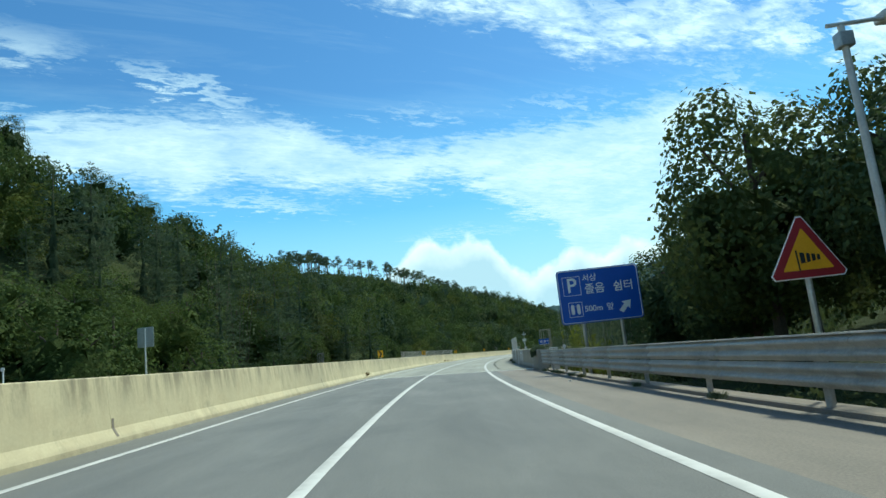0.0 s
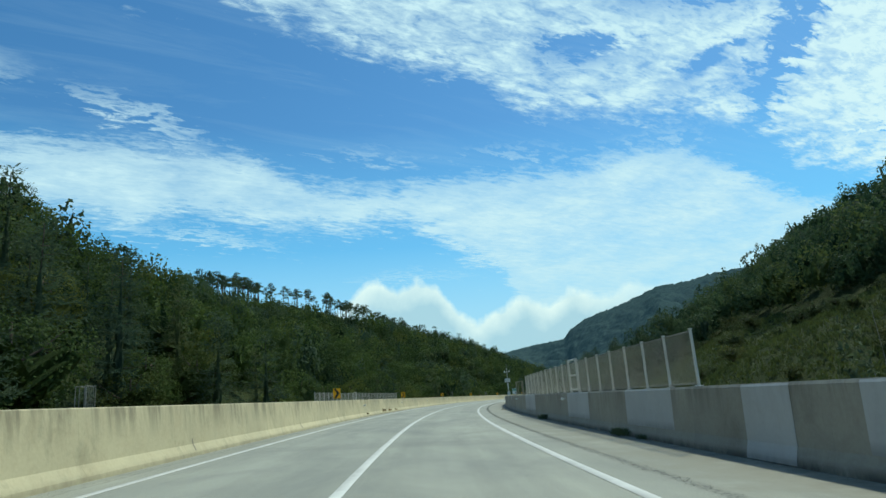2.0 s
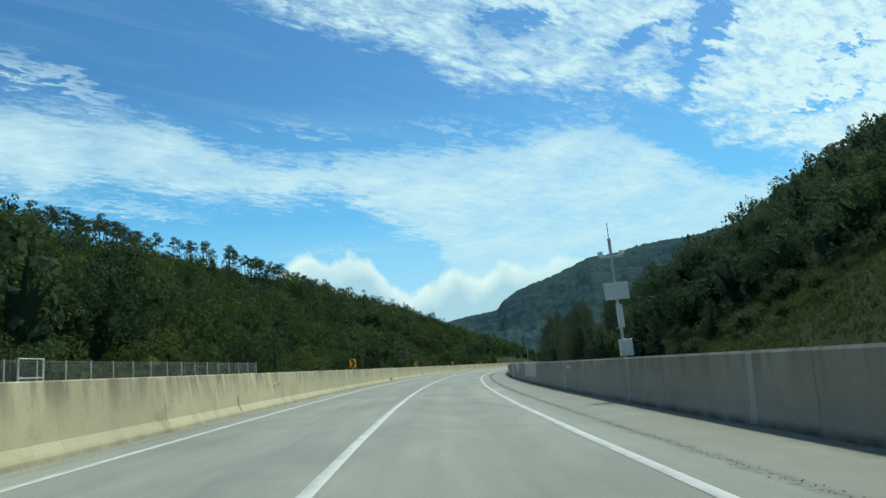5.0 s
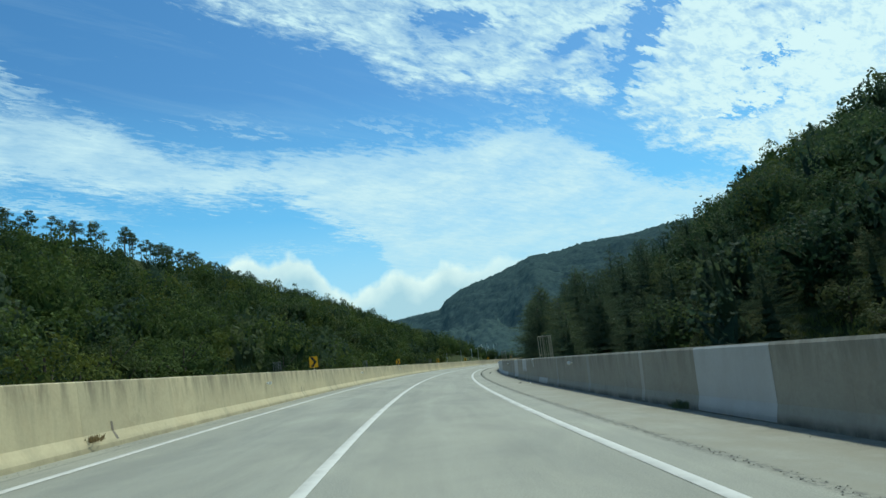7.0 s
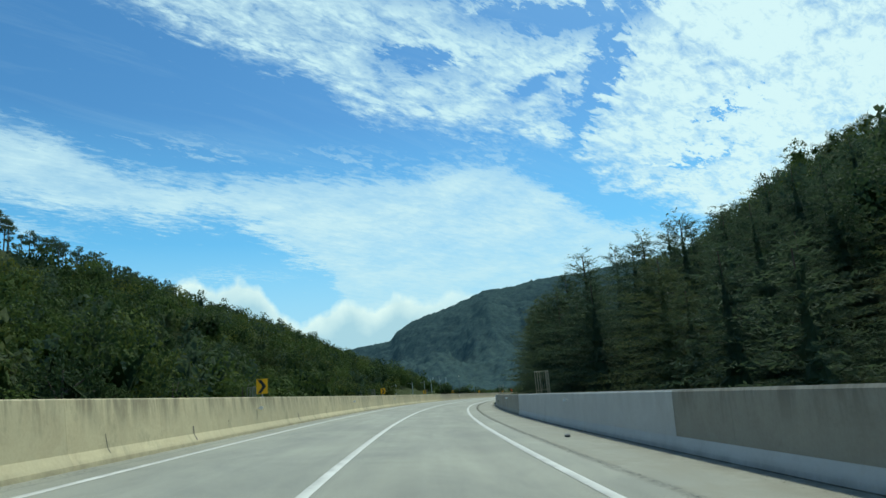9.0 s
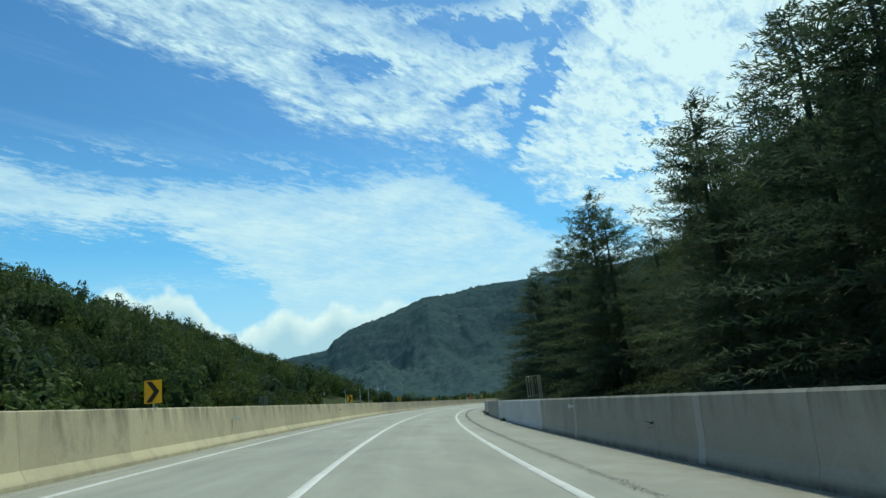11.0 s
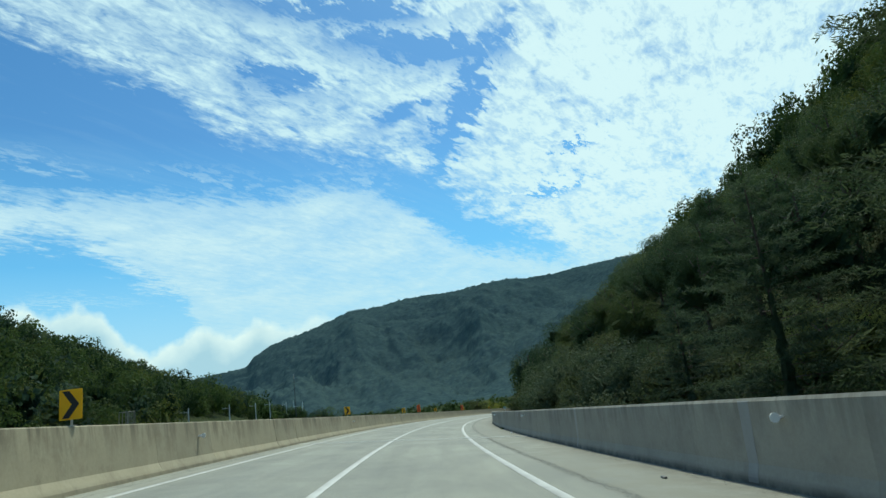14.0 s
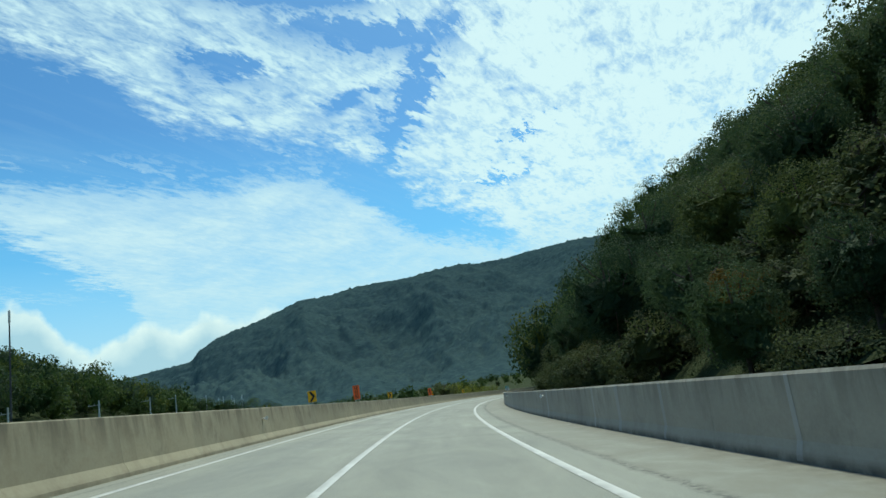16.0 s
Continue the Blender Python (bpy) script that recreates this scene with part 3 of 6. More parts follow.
def land(x, y):
    """Ground height, side of the road, rise from foot to crest (0..1) and distance past the crest."""
    x, y = np.asarray(x, float), np.asarray(y, float)
    s, d = road_place(x, y)
    z0 = np.interp(s, R_S, R_Z)
    drop = np.interp(s, (28, 46, 356, 372), (0.45, 4.5, 4.5, 0.45))
    drop = np.where(np.abs(d) > 12, drop + np.clip((np.abs(d) - 12) / 60, 0, 1) * 1.5, drop)
    base = np.clip(z0, -9, 3) - drop
    bank = np.interp(s, R_S, R_BANK)
    base = base - bank * np.clip(d, -8, 8) * (drop < 3)
    kl, dl = nearest(CREST_L, x, y)
    kr, dr = nearest(CREST_R, x, y)
    left = d < 0
    dc = np.where(left, dl, dr)
    zc = np.where(left, CREST_L[kl, 2], CREST_R[kr, 2])
    cd = np.where(left, -CREST_D[-1][kl], CREST_D[1][kr])
    de = np.abs(d) - np.where(left, foot_left(s), foot_right(s))
    r = np.clip(de, 0, None) / (np.clip(de, 0, None) + dc + 1e-6)
    past = np.abs(d) - cd
    far = np.clip((dc - 150) / 500, 0, 1) * (past > 0)
    open_ = np.clip((x - (107 + 0.27 * (y - 360))) / 50, 0, 1) * left * (s > 380)
    curve = np.where(left, np.interp(s, (490, 545, 590), (1.0, 1.45, 2.1)), 1.0)
    z = base + (zc - base) * np.clip(r, 0, 1) ** curve * (1 - far) * (1 - open_)
    lump = np.sin(x * 0.11 + 1.3 * np.sin(y * 0.05)) * np.sin(y * 0.09 + 0.7 * np.sin(x * 0.06))
    z = z + lump * 1.4 * np.clip(r * 5, 0, 1)
    return z, np.where(left, -1, 1), r, past, s, d


def spread(lo, hi, a, b, step, grow):
    mid = list(np.arange(a, b + 1, step))
    out, k = [], step
    v = a
    while v > lo:
        k *= grow
        v -= k
        out.append(v)
    left = out[::-1]
    out, k, v = [], step, mid[-1]
    while v < hi:
        k *= grow
        v += k
        out.append(v)
    return np.array(left + mid + out)


def grid_object(name, xs, ys, zs, mat):
    nx, ny = len(xs), len(ys)
    gx, gy = np.meshgrid(xs, ys) if xs.ndim == 1 else (xs, ys)
    if xs.ndim > 1:
        ny, nx = xs.shape
    co = np.stack([gx.ravel(), gy.ravel(), zs.ravel()], 1).astype(np.float32)
    i = np.arange(nx - 1)[None] + np.arange(ny - 1)[:, None] * nx
    quads = np.stack([i, i + 1, i + nx + 1, i + nx], 2).reshape(-1, 4)
    return raw_object(name, co, quads, mat, True)


def raw_object(name, co, faces, mat, smooth=False):
    me = bpy.data.meshes.new(name)
    n, k = faces.shape
    me.vertices.add(len(co))
    me.vertices.foreach_set("co", np.ascontiguousarray(co, dtype=np.float32).ravel())
    me.loops.add(n * k)
    me.loops.foreach_set("vertex_index", np.ascontiguousarray(faces, dtype=np.int32).ravel())
    me.polygons.add(n)
    me.polygons.foreach_set("loop_start", np.arange(0, n * k, k, dtype=np.int32))
    me.polygons.foreach_set("use_smooth", np.full(n, smooth))
    me.update()
    me.validate()
    for mm in (mat if isinstance(mat, (list, tuple)) else [mat]):
        me.materials.append(mm)
    return new(name, me)


def build_ground():
    xs = spread(-4400, 4400, -250, 440, 6.0, 1.22)
    ys = spread(-4400, 4400, -150, 950, 6.0, 1.22)
    gx, gy = np.meshgrid(xs, ys)
    z = land(gx.ravel(), gy.ravel())[0]
    return tagged(grid_object("ground", xs, ys, z, M_GROUND), "rough grass and undergrowth over hilly valley ground", "ground", "", "structure")


def build_mountain():
    """The long wooded mountain that closes the valley, with spurs running down from its crest."""
    az = np.radians(np.linspace(-12, 82, 480))
    crest = np.interp(np.degrees(az), (-12, 5, 11.5, 15.7, 16.4, 17.6, 19.2, 21.9, 24.7, 27, 29.7, 33.5, 37.5, 44, 49.7, 60, 82),
                      (2.2, 3.2, 4.1, 4.85, 5.7, 6.4, 7.0, 7.8, 8.85, 9.0, 9.4, 9.65, 10.0, 10.0, 10.3, 10.0, 8.0))
    far = np.interp(np.degrees(az), (-12, 12.5, 16, 82), (3600, 3500, 3250, 3050))
    top = np.tan(np.radians(crest)) * far
    u = np.linspace(0, 1.12, 190)[:, None]
    near = 1100.0
    dist = near + (far - near)[None] * u
    rise = np.where(u <= 1, np.power(np.clip(u, 0, 1), 1.2), 1 - (u - 1) * 2.5)
    x, y = 107 + dist * np.sin(az)[None], 360 + dist * np.cos(az)[None]
    a = az[None] * 3100
    mid = np.clip(u * (1.02 - u) * 4, 0, 1)
    spur = np.array([[noise.ridged_multi_fractal(((aa + 420 * uu) / 620, uu * 1.7, 4.4), 0.9, 2.1, 5, 1.0, 2.0) for aa in a[0]] for uu in u[:, 0]])
    z = -10 + top[None] * rise + (spur - spur.mean()) * 72 * mid
    rough = [[noise.fractal((aa / 260, uu * 6.0, 1.7), 0.9, 2.1, 5) for aa in a[0]] for uu in u[:, 0]]
    z = z + np.array(rough) * 34 * np.clip(u * (1.06 - u) * 4, 0, 1)
    rng = np.random.default_rng(5)
    z = z + rng.normal(0, 2.8, z.shape) * np.clip(u * 6, 0.2, 1)
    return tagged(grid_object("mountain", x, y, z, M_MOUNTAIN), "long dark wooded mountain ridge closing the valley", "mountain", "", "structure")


# ---- ground, mountain, road ----
build_ground()
build_mountain()
S_BRIDGE, S_END = 40.0, 363.6      # the bridge's two expansion joints
ROAD_A, ROAD_B = -60.0, 900.0


def build_road():
    deck = [(-5.15, 0.0), (6.95, 0.0), (6.95, -0.55), (-5.15, -0.55)]
    lane = [(-4.5, 0.0), (4.15, 0.0), (4.15, -0.5), (-4.5, -0.5)]
    edge = [(4.15, 0.0), (7.6, -0.03), (7.6, -0.5), (4.15, -0.5)]
    verge = [(-5.15, 0.0), (-4.5, 0.0), (-4.5, -0.5), (-5.15, -0.5)]
    tagged(mesh_object("road", sweep(lane, ROAD_A, S_BRIDGE - 0.1, 4), M_ASPHALT), "dark worn asphalt carriageway before the bridge", "road", "", "structure")
    tagged(mesh_object("road_shoulder", sweep(edge, ROAD_A, S_BRIDGE - 0.1, 4), M_SHOULDER), "gritty tan concrete shoulder beside the guardrail", "shoulder", "", "structure")
    tagged(mesh_object("road_verge", sweep(verge, ROAD_A, S_BRIDGE - 0.1, 4), M_VERGE), "gritty strip along the foot of the barrier", "verge", "", "structure")
    tagged(mesh_object("road_bridge", sweep(deck, S_BRIDGE + 0.1, S_END - 0.08, 4), M_DECK), "pale worn concrete bridge carriageway", "road", "", "structure")
    tagged(mesh_object("road_beyond", sweep(deck, S_END + 0.08, ROAD_B, 5), M_DECK), "pale worn carriageway beyond the bridge", "road", "", "structure")
    other = [(-16.2, 0.0), (-5.55, 0.0), (-5.55, -0.55), (-16.2, -0.55)]
    tagged(mesh_object("road_opposite", sweep(other, ROAD_A, ROAD_B, 6), M_DECK), "pale carriageway of the opposite direction", "road", "", "structure")
    for s in (S_BRIDGE, S_END):
        joint = thing("expansion_joint", Matrix(), "steel and rubber bridge expansion joint across the road", "expansion joint", "bridge joints")
        part("rubber_strip", sweep([(-4.45, -0.02), (6.4, -0.02), (6.4, 0.003), (-4.45, 0.003)], s - 0.07, s + 0.07, 1), M_RUBBER, joint, "black rubber seal")
        for k in (-0.16, 0.16):
            part("steel_edge", sweep([(-4.45, -0.03), (6.4, -0.03), (6.4, 0.007), (-4.45, 0.007)], s + k - 0.08, s + k + 0.08, 1), M_LINE, joint, "pale mortar edge")
    for name, d, w in (("road_line_left", -3.58, 0.075), ("road_line_middle", 0.0, 0.08), ("road_line_right", 3.6, 0.085)):
        for a, b in ((ROAD_A, S_BRIDGE - 0.3), (S_BRIDGE + 0.3, S_END - 0.3), (S_END + 0.3, ROAD_B)):
            bm = sweep([(d - w, 0.004), (d + w, 0.004)], a, b, 3, closed=False, wobble=0.012)
            tagged(mesh_object(name, bm, M_LINE), "worn solid white painted road line", "road marking", "", "structure")


build_road()
LEFT_FACE = [(-4.47, 0.0), (-4.485, 0.08), (-4.60, 0.27), (-4.70, 1.18), (-4.72, 1.2), (-4.94, 1.2), (-4.96, 1.18), (-5.04, 0.27), (-5.2, 0.0)]
RIGHT_FACE = [(6.40, 0.0), (6.41, 0.10), (6.46, 0.29), (6.49, 1.155), (6.52, 1.205), (6.80, 1.205), (6.82, 1.18), (6.92, 0.0)]


def build_barriers():
    left = thing("barrier", Matrix.Translation(road(0, -4.8)), "long beige weathered concrete barrier along the bridge edge", "concrete barrier")
    right = thing("barrier", Matrix.Translation(road(60, 6.7)), "long grey weathered concrete barrier with blue-grey repairs", "concrete barrier")
    outer = thing("barrier", Matrix.Translation(road(60, -15.8)), "plain concrete barrier along the opposite carriageway", "concrete barrier")
    inv = {o: o.matrix_world.inverted() for o in (left, right, outer)}

    def add(owner, name, bm, mat, label=""):
        ob = part(name, bm, mat, owner, label)
        ob.matrix_parent_inverse = inv[owner]
        return ob

    rnd = random.Random(4)
    s = -60.0
    while s < 560:
        n = s + (4.0 if s < 470 else 10.0)
        gap = 0.0015 if rnd.random() < 0.85 else 0.007
        if abs(n - S_END) < 2:
            gap = 0.05
        # Past s 326 the face turns from the sun; the material carries that dimming.
        add(left, "barrier_panel", sweep(LEFT_FACE, s + gap, n - gap, 2.0), M_BARRIER_L if s < 326 else M_BARRIER_DIM)
        s = n
    add(left, "barrier_panel", sweep(LEFT_FACE, s, ROAD_B, 6.0), M_BARRIER_DIM)
    s = 39.52
    while s < 560:
        n = s + (4.6 if s < 470 else 10.0)
        gap = 0.0015 if rnd.random() < 0.85 else 0.007
        if abs(n - S_END) < 2:
            gap = 0.05
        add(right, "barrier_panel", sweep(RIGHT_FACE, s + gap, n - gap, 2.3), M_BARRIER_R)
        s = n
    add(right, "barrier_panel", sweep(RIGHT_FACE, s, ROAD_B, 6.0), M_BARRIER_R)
    end = [(6.34, 0.0), (6.36, 0.5), (6.38, 1.10), (6.42, 1.14), (6.92, 1.14), (6.96, 0.0)]
    add(right, "end_block", sweep(end, 36.5, 39.5, 1.0), M_BARRIER_R, "chipped pale concrete end block")
    add(outer, "barrier_panel", sweep([(-15.5, 0.0), (-15.7, 0.9), (-15.9, 0.9), (-16.1, 0.0)], ROAD_A, ROAD_B, 6.0), M_BARRIER_L)

    # repairs: s from, to, height from, to
    for a, b, h0, h1 in ((40.42, 40.75, 0.02, 1.15), (48.8, 52.6, 0.3, 1.19), (54.2, 55.7, 0.02, 1.19), (59.0, 62.5, 0.3, 1.19), (67.0, 70.8, 0.3, 1.19), (81.0, 86.3, 0.3, 1.19), (150.5, 157.4, 0.30, 1.19), (163.3, 165.9, 0.55, 1.19),
                         (170.1, 172.9, 0.02, 1.19), (189.9, 192.5, 0.03, 0.29), (197.6, 199.6, 0.5, 1.19), (202.6, 205.2, 0.02, 1.19), (212.0, 221.4, 0.02, 0.30), (221.4, 247.0, 0.02, 1.19),
                         (283.0, 301.7, 0.02, 1.19), (316.6, 321.1, 0.02, 1.19), (327.5, 331.5, 0.04, 0.42)):
        add(right, "repair_patch", face_patch(RIGHT_FACE, a, b, h0, h1, 0.005), M_PATCH, "blue-grey repair coat")
    for k in (88.06, 92.2, 93.95, 97.1, 102.6, 105.6, 109.5, 116.0, 124.0, 131.0, 140.5, 176.0, 181.4, 187.1, 207.0, 257.0, 268.0, 277.0, 333.0, 341.0, 352.0, 379.0, 386.0, 391.0, 396.0, 399.3, 402.1, 411.0):
        add(right, "mortar_streak", face_patch(RIGHT_FACE, k, k + rnd.uniform(0.14, 0.34), 0.03, 1.17, 0.004, True), M_STREAK, "pale mortar streak over a crack")
    for k in (12.0, 31.0, 61.0, 73.0, 79.0, 98.0, 106.0, 121.0, 133.0, 150.0, 173.0, 190.0, 205.0, 226.0, 239.0, 262.0, 288.0, 301.0, 322.0):
        add(left, "mortar_streak", face_patch(LEFT_FACE, k, k + rnd.uniform(0.06, 0.12), 0.12, rnd.uniform(0.3, 0.55), 0.004, True), M_SHOULDER, "tan mortar run")
    for k in (34.9, 82.2, 87.6, 93.1, 99.0, 116.6, 128.0, 140.0, 162.7, 181.8, 221.4, 229.0, 246.0):
        add(left, "crack", face_patch(LEFT_FACE, k, k + rnd.uniform(0.015, 0.03), rnd.uniform(0.16, 0.3), rnd.uniform(0.45, 0.8), 0.003, True), M_TAR, "dark open crack")


def face_patch(profile, a, b, h0, h1, lift, ragged=False):
    """A thin coat on the road-side face of a barrier profile between two heights."""
    face = profile[:5]
    hs = sorted({h0, h1} | {h for d, h in face if h0 < h < h1})
    out = -1 if profile[0][0] > 0 else 1
    prof = [(float(np.interp(h, [q[1] for q in face], [q[0] for q in face])) + out * lift, h) for h in hs]
    bm = sweep(prof, a, b, 1.5, closed=False)
    if ragged:
        for v in bm.verts:
            way = Vector((-math.sin(heading(a)), math.cos(heading(a)), 0))
            v.co += way * noise.noise(v.co * 3.0) * 0.07
    return bm


build_barriers()


# ---- signs and fittings ----
def post_bm(x, z0, z1, r=0.03, y=0.0):
    return tube([(x, y, z0), (x, y, z1)], r, 10)


def chevron_sign(m):
    t = thing("chevron_sign", m, "yellow chevron curve sign with black arrow on the barrier", "road sign", "chevron signs")
    p = part("plate", slab(rounded(0.44, 0.57, 0.02, 0, 0.40), -0.006, 0.006), M_YELLOW, t)
    arrow = [(-0.165, 0.655), (-0.03, 0.655), (0.165, 0.40), (-0.03, 0.145), (-0.165, 0.145), (0.02, 0.40)]
    part("arrow", slab(arrow, -0.012, -0.0065), M_BLACK, p, "black chevron arrow")
    part("post", post_bm(0, 0.0, 0.66, 0.022, 0.03), M_STEEL, t)
    part("foot_plate", box(-0.07, 0.07, -0.04, 0.10, 0.0, 0.012, 0.003), M_STEEL, t)
    return t


first = None
for s in (53.1, 83.3, 117.6, 156.3, 194.2, 233.8, 273.8, 310.3, 344.5, 381.2, 416.6, 448.1, 482.0, 517.0):
    m = road_pose(s, -4.83, 1.2, -3)
    first = chevron_sign(m) if first is None else (copy_thing(first, m) and first)


def rest_sign():
    t = thing("direction_sign", road_pose(29.0, 8.62, -0.05, -2), "large blue rest area sign with white Korean lettering", "road sign")
    w, h, z = 3.66, 2.44, 3.42
    p = part("plate", slab(rounded(w, h, 0.16, 0, z), -0.02, 0.02), M_BLUE, t)
    rim = bmesh.new()
    for a, b in zip(rounded(w - 0.10, h - 0.10, 0.13, 0, z), rounded(w - 0.10, h - 0.10, 0.13, 0, z)[1:] + rounded(w - 0.10, h - 0.10, 0.13, 0, z)[:1]):
        tube([(a[0], -0.022, a[1]), (b[0], -0.022, b[1])], 0.016, 6, rim)
    part("border", rim, M_WHITE, p, "white border line")

    def frame_(cx, cz, fw, fh, name):
        bm = bmesh.new()
        for x0, x1, z0, z1 in ((cx - fw / 2, cx + fw / 2, cz + fh / 2 - 0.022, cz + fh / 2), (cx - fw / 2, cx + fw / 2, cz - fh / 2, cz - fh / 2 + 0.022),
                               (cx - fw / 2, cx - fw / 2 + 0.022, cz - fh / 2 + 0.022, cz + fh / 2 - 0.022), (cx + fw / 2 - 0.022, cx + fw / 2, cz - fh / 2 + 0.022, cz + fh / 2 - 0.022)):
            box(x0, x1, -0.027, -0.021, z0, z1, 0, bm)
        part(name, bm, M_WHITE, p, "white square outline")

    frame_(-1.19, z + 0.48, 0.80, 0.86, "parking_frame")
    lettering("P", 0.92, -1.19, -0.024, z + 0.48, "letter_p", M_WHITE, p)
    lettering("서상", 0.36, -0.36, -0.024, z + 0.78, "place_name", M_WHITE, p)
    lettering("졸음", 0.50, -0.18, -0.024, z + 0.27, "lettering", M_WHITE, p)
    lettering("쉼터", 0.50, 1.10, -0.024, z + 0.27, "lettering", M_WHITE, p)
    frame_(-1.14, z - 0.58, 0.62, 0.66, "toilet_frame")
    for cx in (-1.27, -1.01):
        part("pictogram", slab(rounded(0.15, 0.46, 0.07, cx, z - 0.58), -0.027, -0.021), M_WHITE, p, "plain white upright bar")
    lettering("500m", 0.36, -0.34, -0.024, z - 0.60, "distance", M_WHITE, p)
    lettering("앞", 0.36, 0.40, -0.024, z - 0.60, "lettering", M_WHITE, p)
    ar = [(0.78, -0.80), (0.94, -0.92), (1.18, -0.66), (1.26, -0.78), (1.34, -0.38), (0.92, -0.42), (1.02, -0.52)]
    part("arrow", slab([(x, z + v) for x, v in ar], -0.027, -0.021), M_WHITE, p, "white slanting arrow")
    for x in (-0.85, 0.85):
        part("post", post_bm(x, -0.6, z + 1.15, 0.085, 0.12), M_STEEL, t)
    for zz in (z - 0.8, z, z + 0.8):
        part("rail", box(-1.7, 1.7, 0.022, 0.06, zz - 0.03, zz + 0.03, 0.005), M_STEEL, t)


def triangle_sign():
    t = thing("warning_sign", road_pose(10.0, 7.36, 0.0, -6), "triangular yellow crosswind warning sign with red border", "road sign")
    zc, r = 2.30, 0.62

    def tri(rad, y0, y1, cut):
        pts = []
        for a in (90, 210, 330):
            for k in (-1, 1):
                b = radians(a + k * cut)
                pts.append((rad * math.cos(b), zc + rad * math.sin(b)))
        return slab(pts, y0, y1)

    p = part("plate", tri(r, -0.012, 0.012, 3.5), M_RED, t)
    part("rim", tri(r + 0.025, -0.002, 0.009, 3.8), M_WHITE, p, "thin white edge")
    part("panel", tri(r * 0.70, -0.02, -0.0125, 1.2), M_AMBER, p, "amber inner triangle")
    sock = slab([(-0.10, zc + 0.06), (0.20, zc + 0.00), (0.20, zc - 0.08), (-0.10, zc - 0.12)], -0.027, -0.0205)
    part("windsock", sock, M_BLACK, p, "black windsock symbol")
    for x in (-0.03, 0.05, 0.13):
        part("sock_stripe", slab([(x, zc + 0.045), (x + 0.022, zc + 0.04), (x + 0.022, zc - 0.1), (x, zc - 0.105)], -0.031, -0.0275), M_AMBER, p)
    part("sock_mast", slab([(-0.16, zc + 0.10), (-0.135, zc + 0.10), (-0.125, zc - 0.24), (-0.145, zc - 0.24)], -0.027, -0.0205), M_BLACK, p)
    part("post", post_bm(0, -0.5, zc + 0.35, 0.05, 0.065), M_STEEL, t)


def street_lamp():
    t = thing("street_lamp", road_pose(11.4, 9.75, -0.2), "tall tapered grey steel street lamp behind the guardrail", "street lamp")
    part("pole", tube([(0, 0, 0), (0, 0, 3), (0, 0, 7.0)], 0.10, 12, None, 0.62), M_WHITE_STEEL, t)
    part("arm", tube([(-0.28, 0, 7.02), (0.3, 0, 7.05), (1.6, 0.15, 7.2)], 0.045, 8), M_WHITE_STEEL, t)
    part("lamp_head", box(0.9, 2.0, -0.05, 0.35, 7.08, 7.28, 0.05), M_WHITE_STEEL, t)
    part("bracket", box(-0.14, 0.14, -0.12, 0.12, 6.55, 6.85, 0.02), M_STEEL, t)
    part("base_plate", box(-0.2, 0.2, -0.2, 0.2, 0.0, 0.03, 0.008), M_STEEL, t)


def guardrail():
    t = thing("guardrail", Matrix.Translation(road(10, 6.6)), "galvanised steel guardrail with two stacked corrugated beams", "guardrail")
    inv = t.matrix_world.inverted()

    def wave(z0, hgt):
        pts = []
        for k in range(13):
            v = k / 12
            pts.append((6.56 - 0.042 * (1 - math.cos(v * 4 * math.pi)), z0 + hgt * v))
        return pts + [(d + 0.008, z) for d, z in reversed(pts)]

    for z0, hh in ((0.71, 0.35), (0.345, 0.35)):
        s = -44.0
        while s < 36:
            n = min(s + 4.0, 36.45)
            ob = part("rail", sweep(wave(z0, hh), s + 0.002, n - 0.002, 2.0), M_RAIL, t, "", True)
            ob.matrix_parent_inverse = inv
            s = n
    cap = sweep([(6.50, 1.06), (6.62, 1.06), (6.62, 1.085), (6.50, 1.085)], -44, 36.45, 2)
    part("top_cap", cap, M_WHITE_STEEL, t, "pale top edge of the beam").matrix_parent_inverse = inv
    s = -43.0
    while s < 37:
        p = road_pose(s, 6.70, 0)
        q = tube([(0, 0, -0.3), (0, 0, 1.04)], 0.057, 10)
        q.transform(p)
        part("post", q, M_RAIL, t).matrix_parent_inverse = inv
        b = box(-0.09, -0.05, -0.06, 0.06, 0.36, 0.98, 0.006)
        b.transform(p)
        part("spacer", b, M_RAIL, t).matrix_parent_inverse = inv
        s += 4.0
    kerb = sweep([(6.60, -0.05), (6.62, 0.05), (6.66, 0.07), (6.96, 0.07), (7.0, -0.05)], -44, 36.45, 2.0, wobble=0.02)
    tagged(mesh_object("kerb", kerb, M_SHOULDER), "low mossy concrete kerb under the guardrail", "kerb", "", "structure")


def delineator(s, d, h, hgt=0.75):
    t = thing("delineator", road_pose(s, d, h), "slim pale delineator post with round reflector", "delineator", "delineators")
    part("post", tube([(0, 0, 0), (0, 0, hgt)], 0.035, 10, None, 0.9), M_WHITE, t)
    part("reflector", slab(rounded(0.17, 0.17, 0.08, 0, hgt), -0.055, -0.036), M_WHITE, t, "round white reflector")
    return t


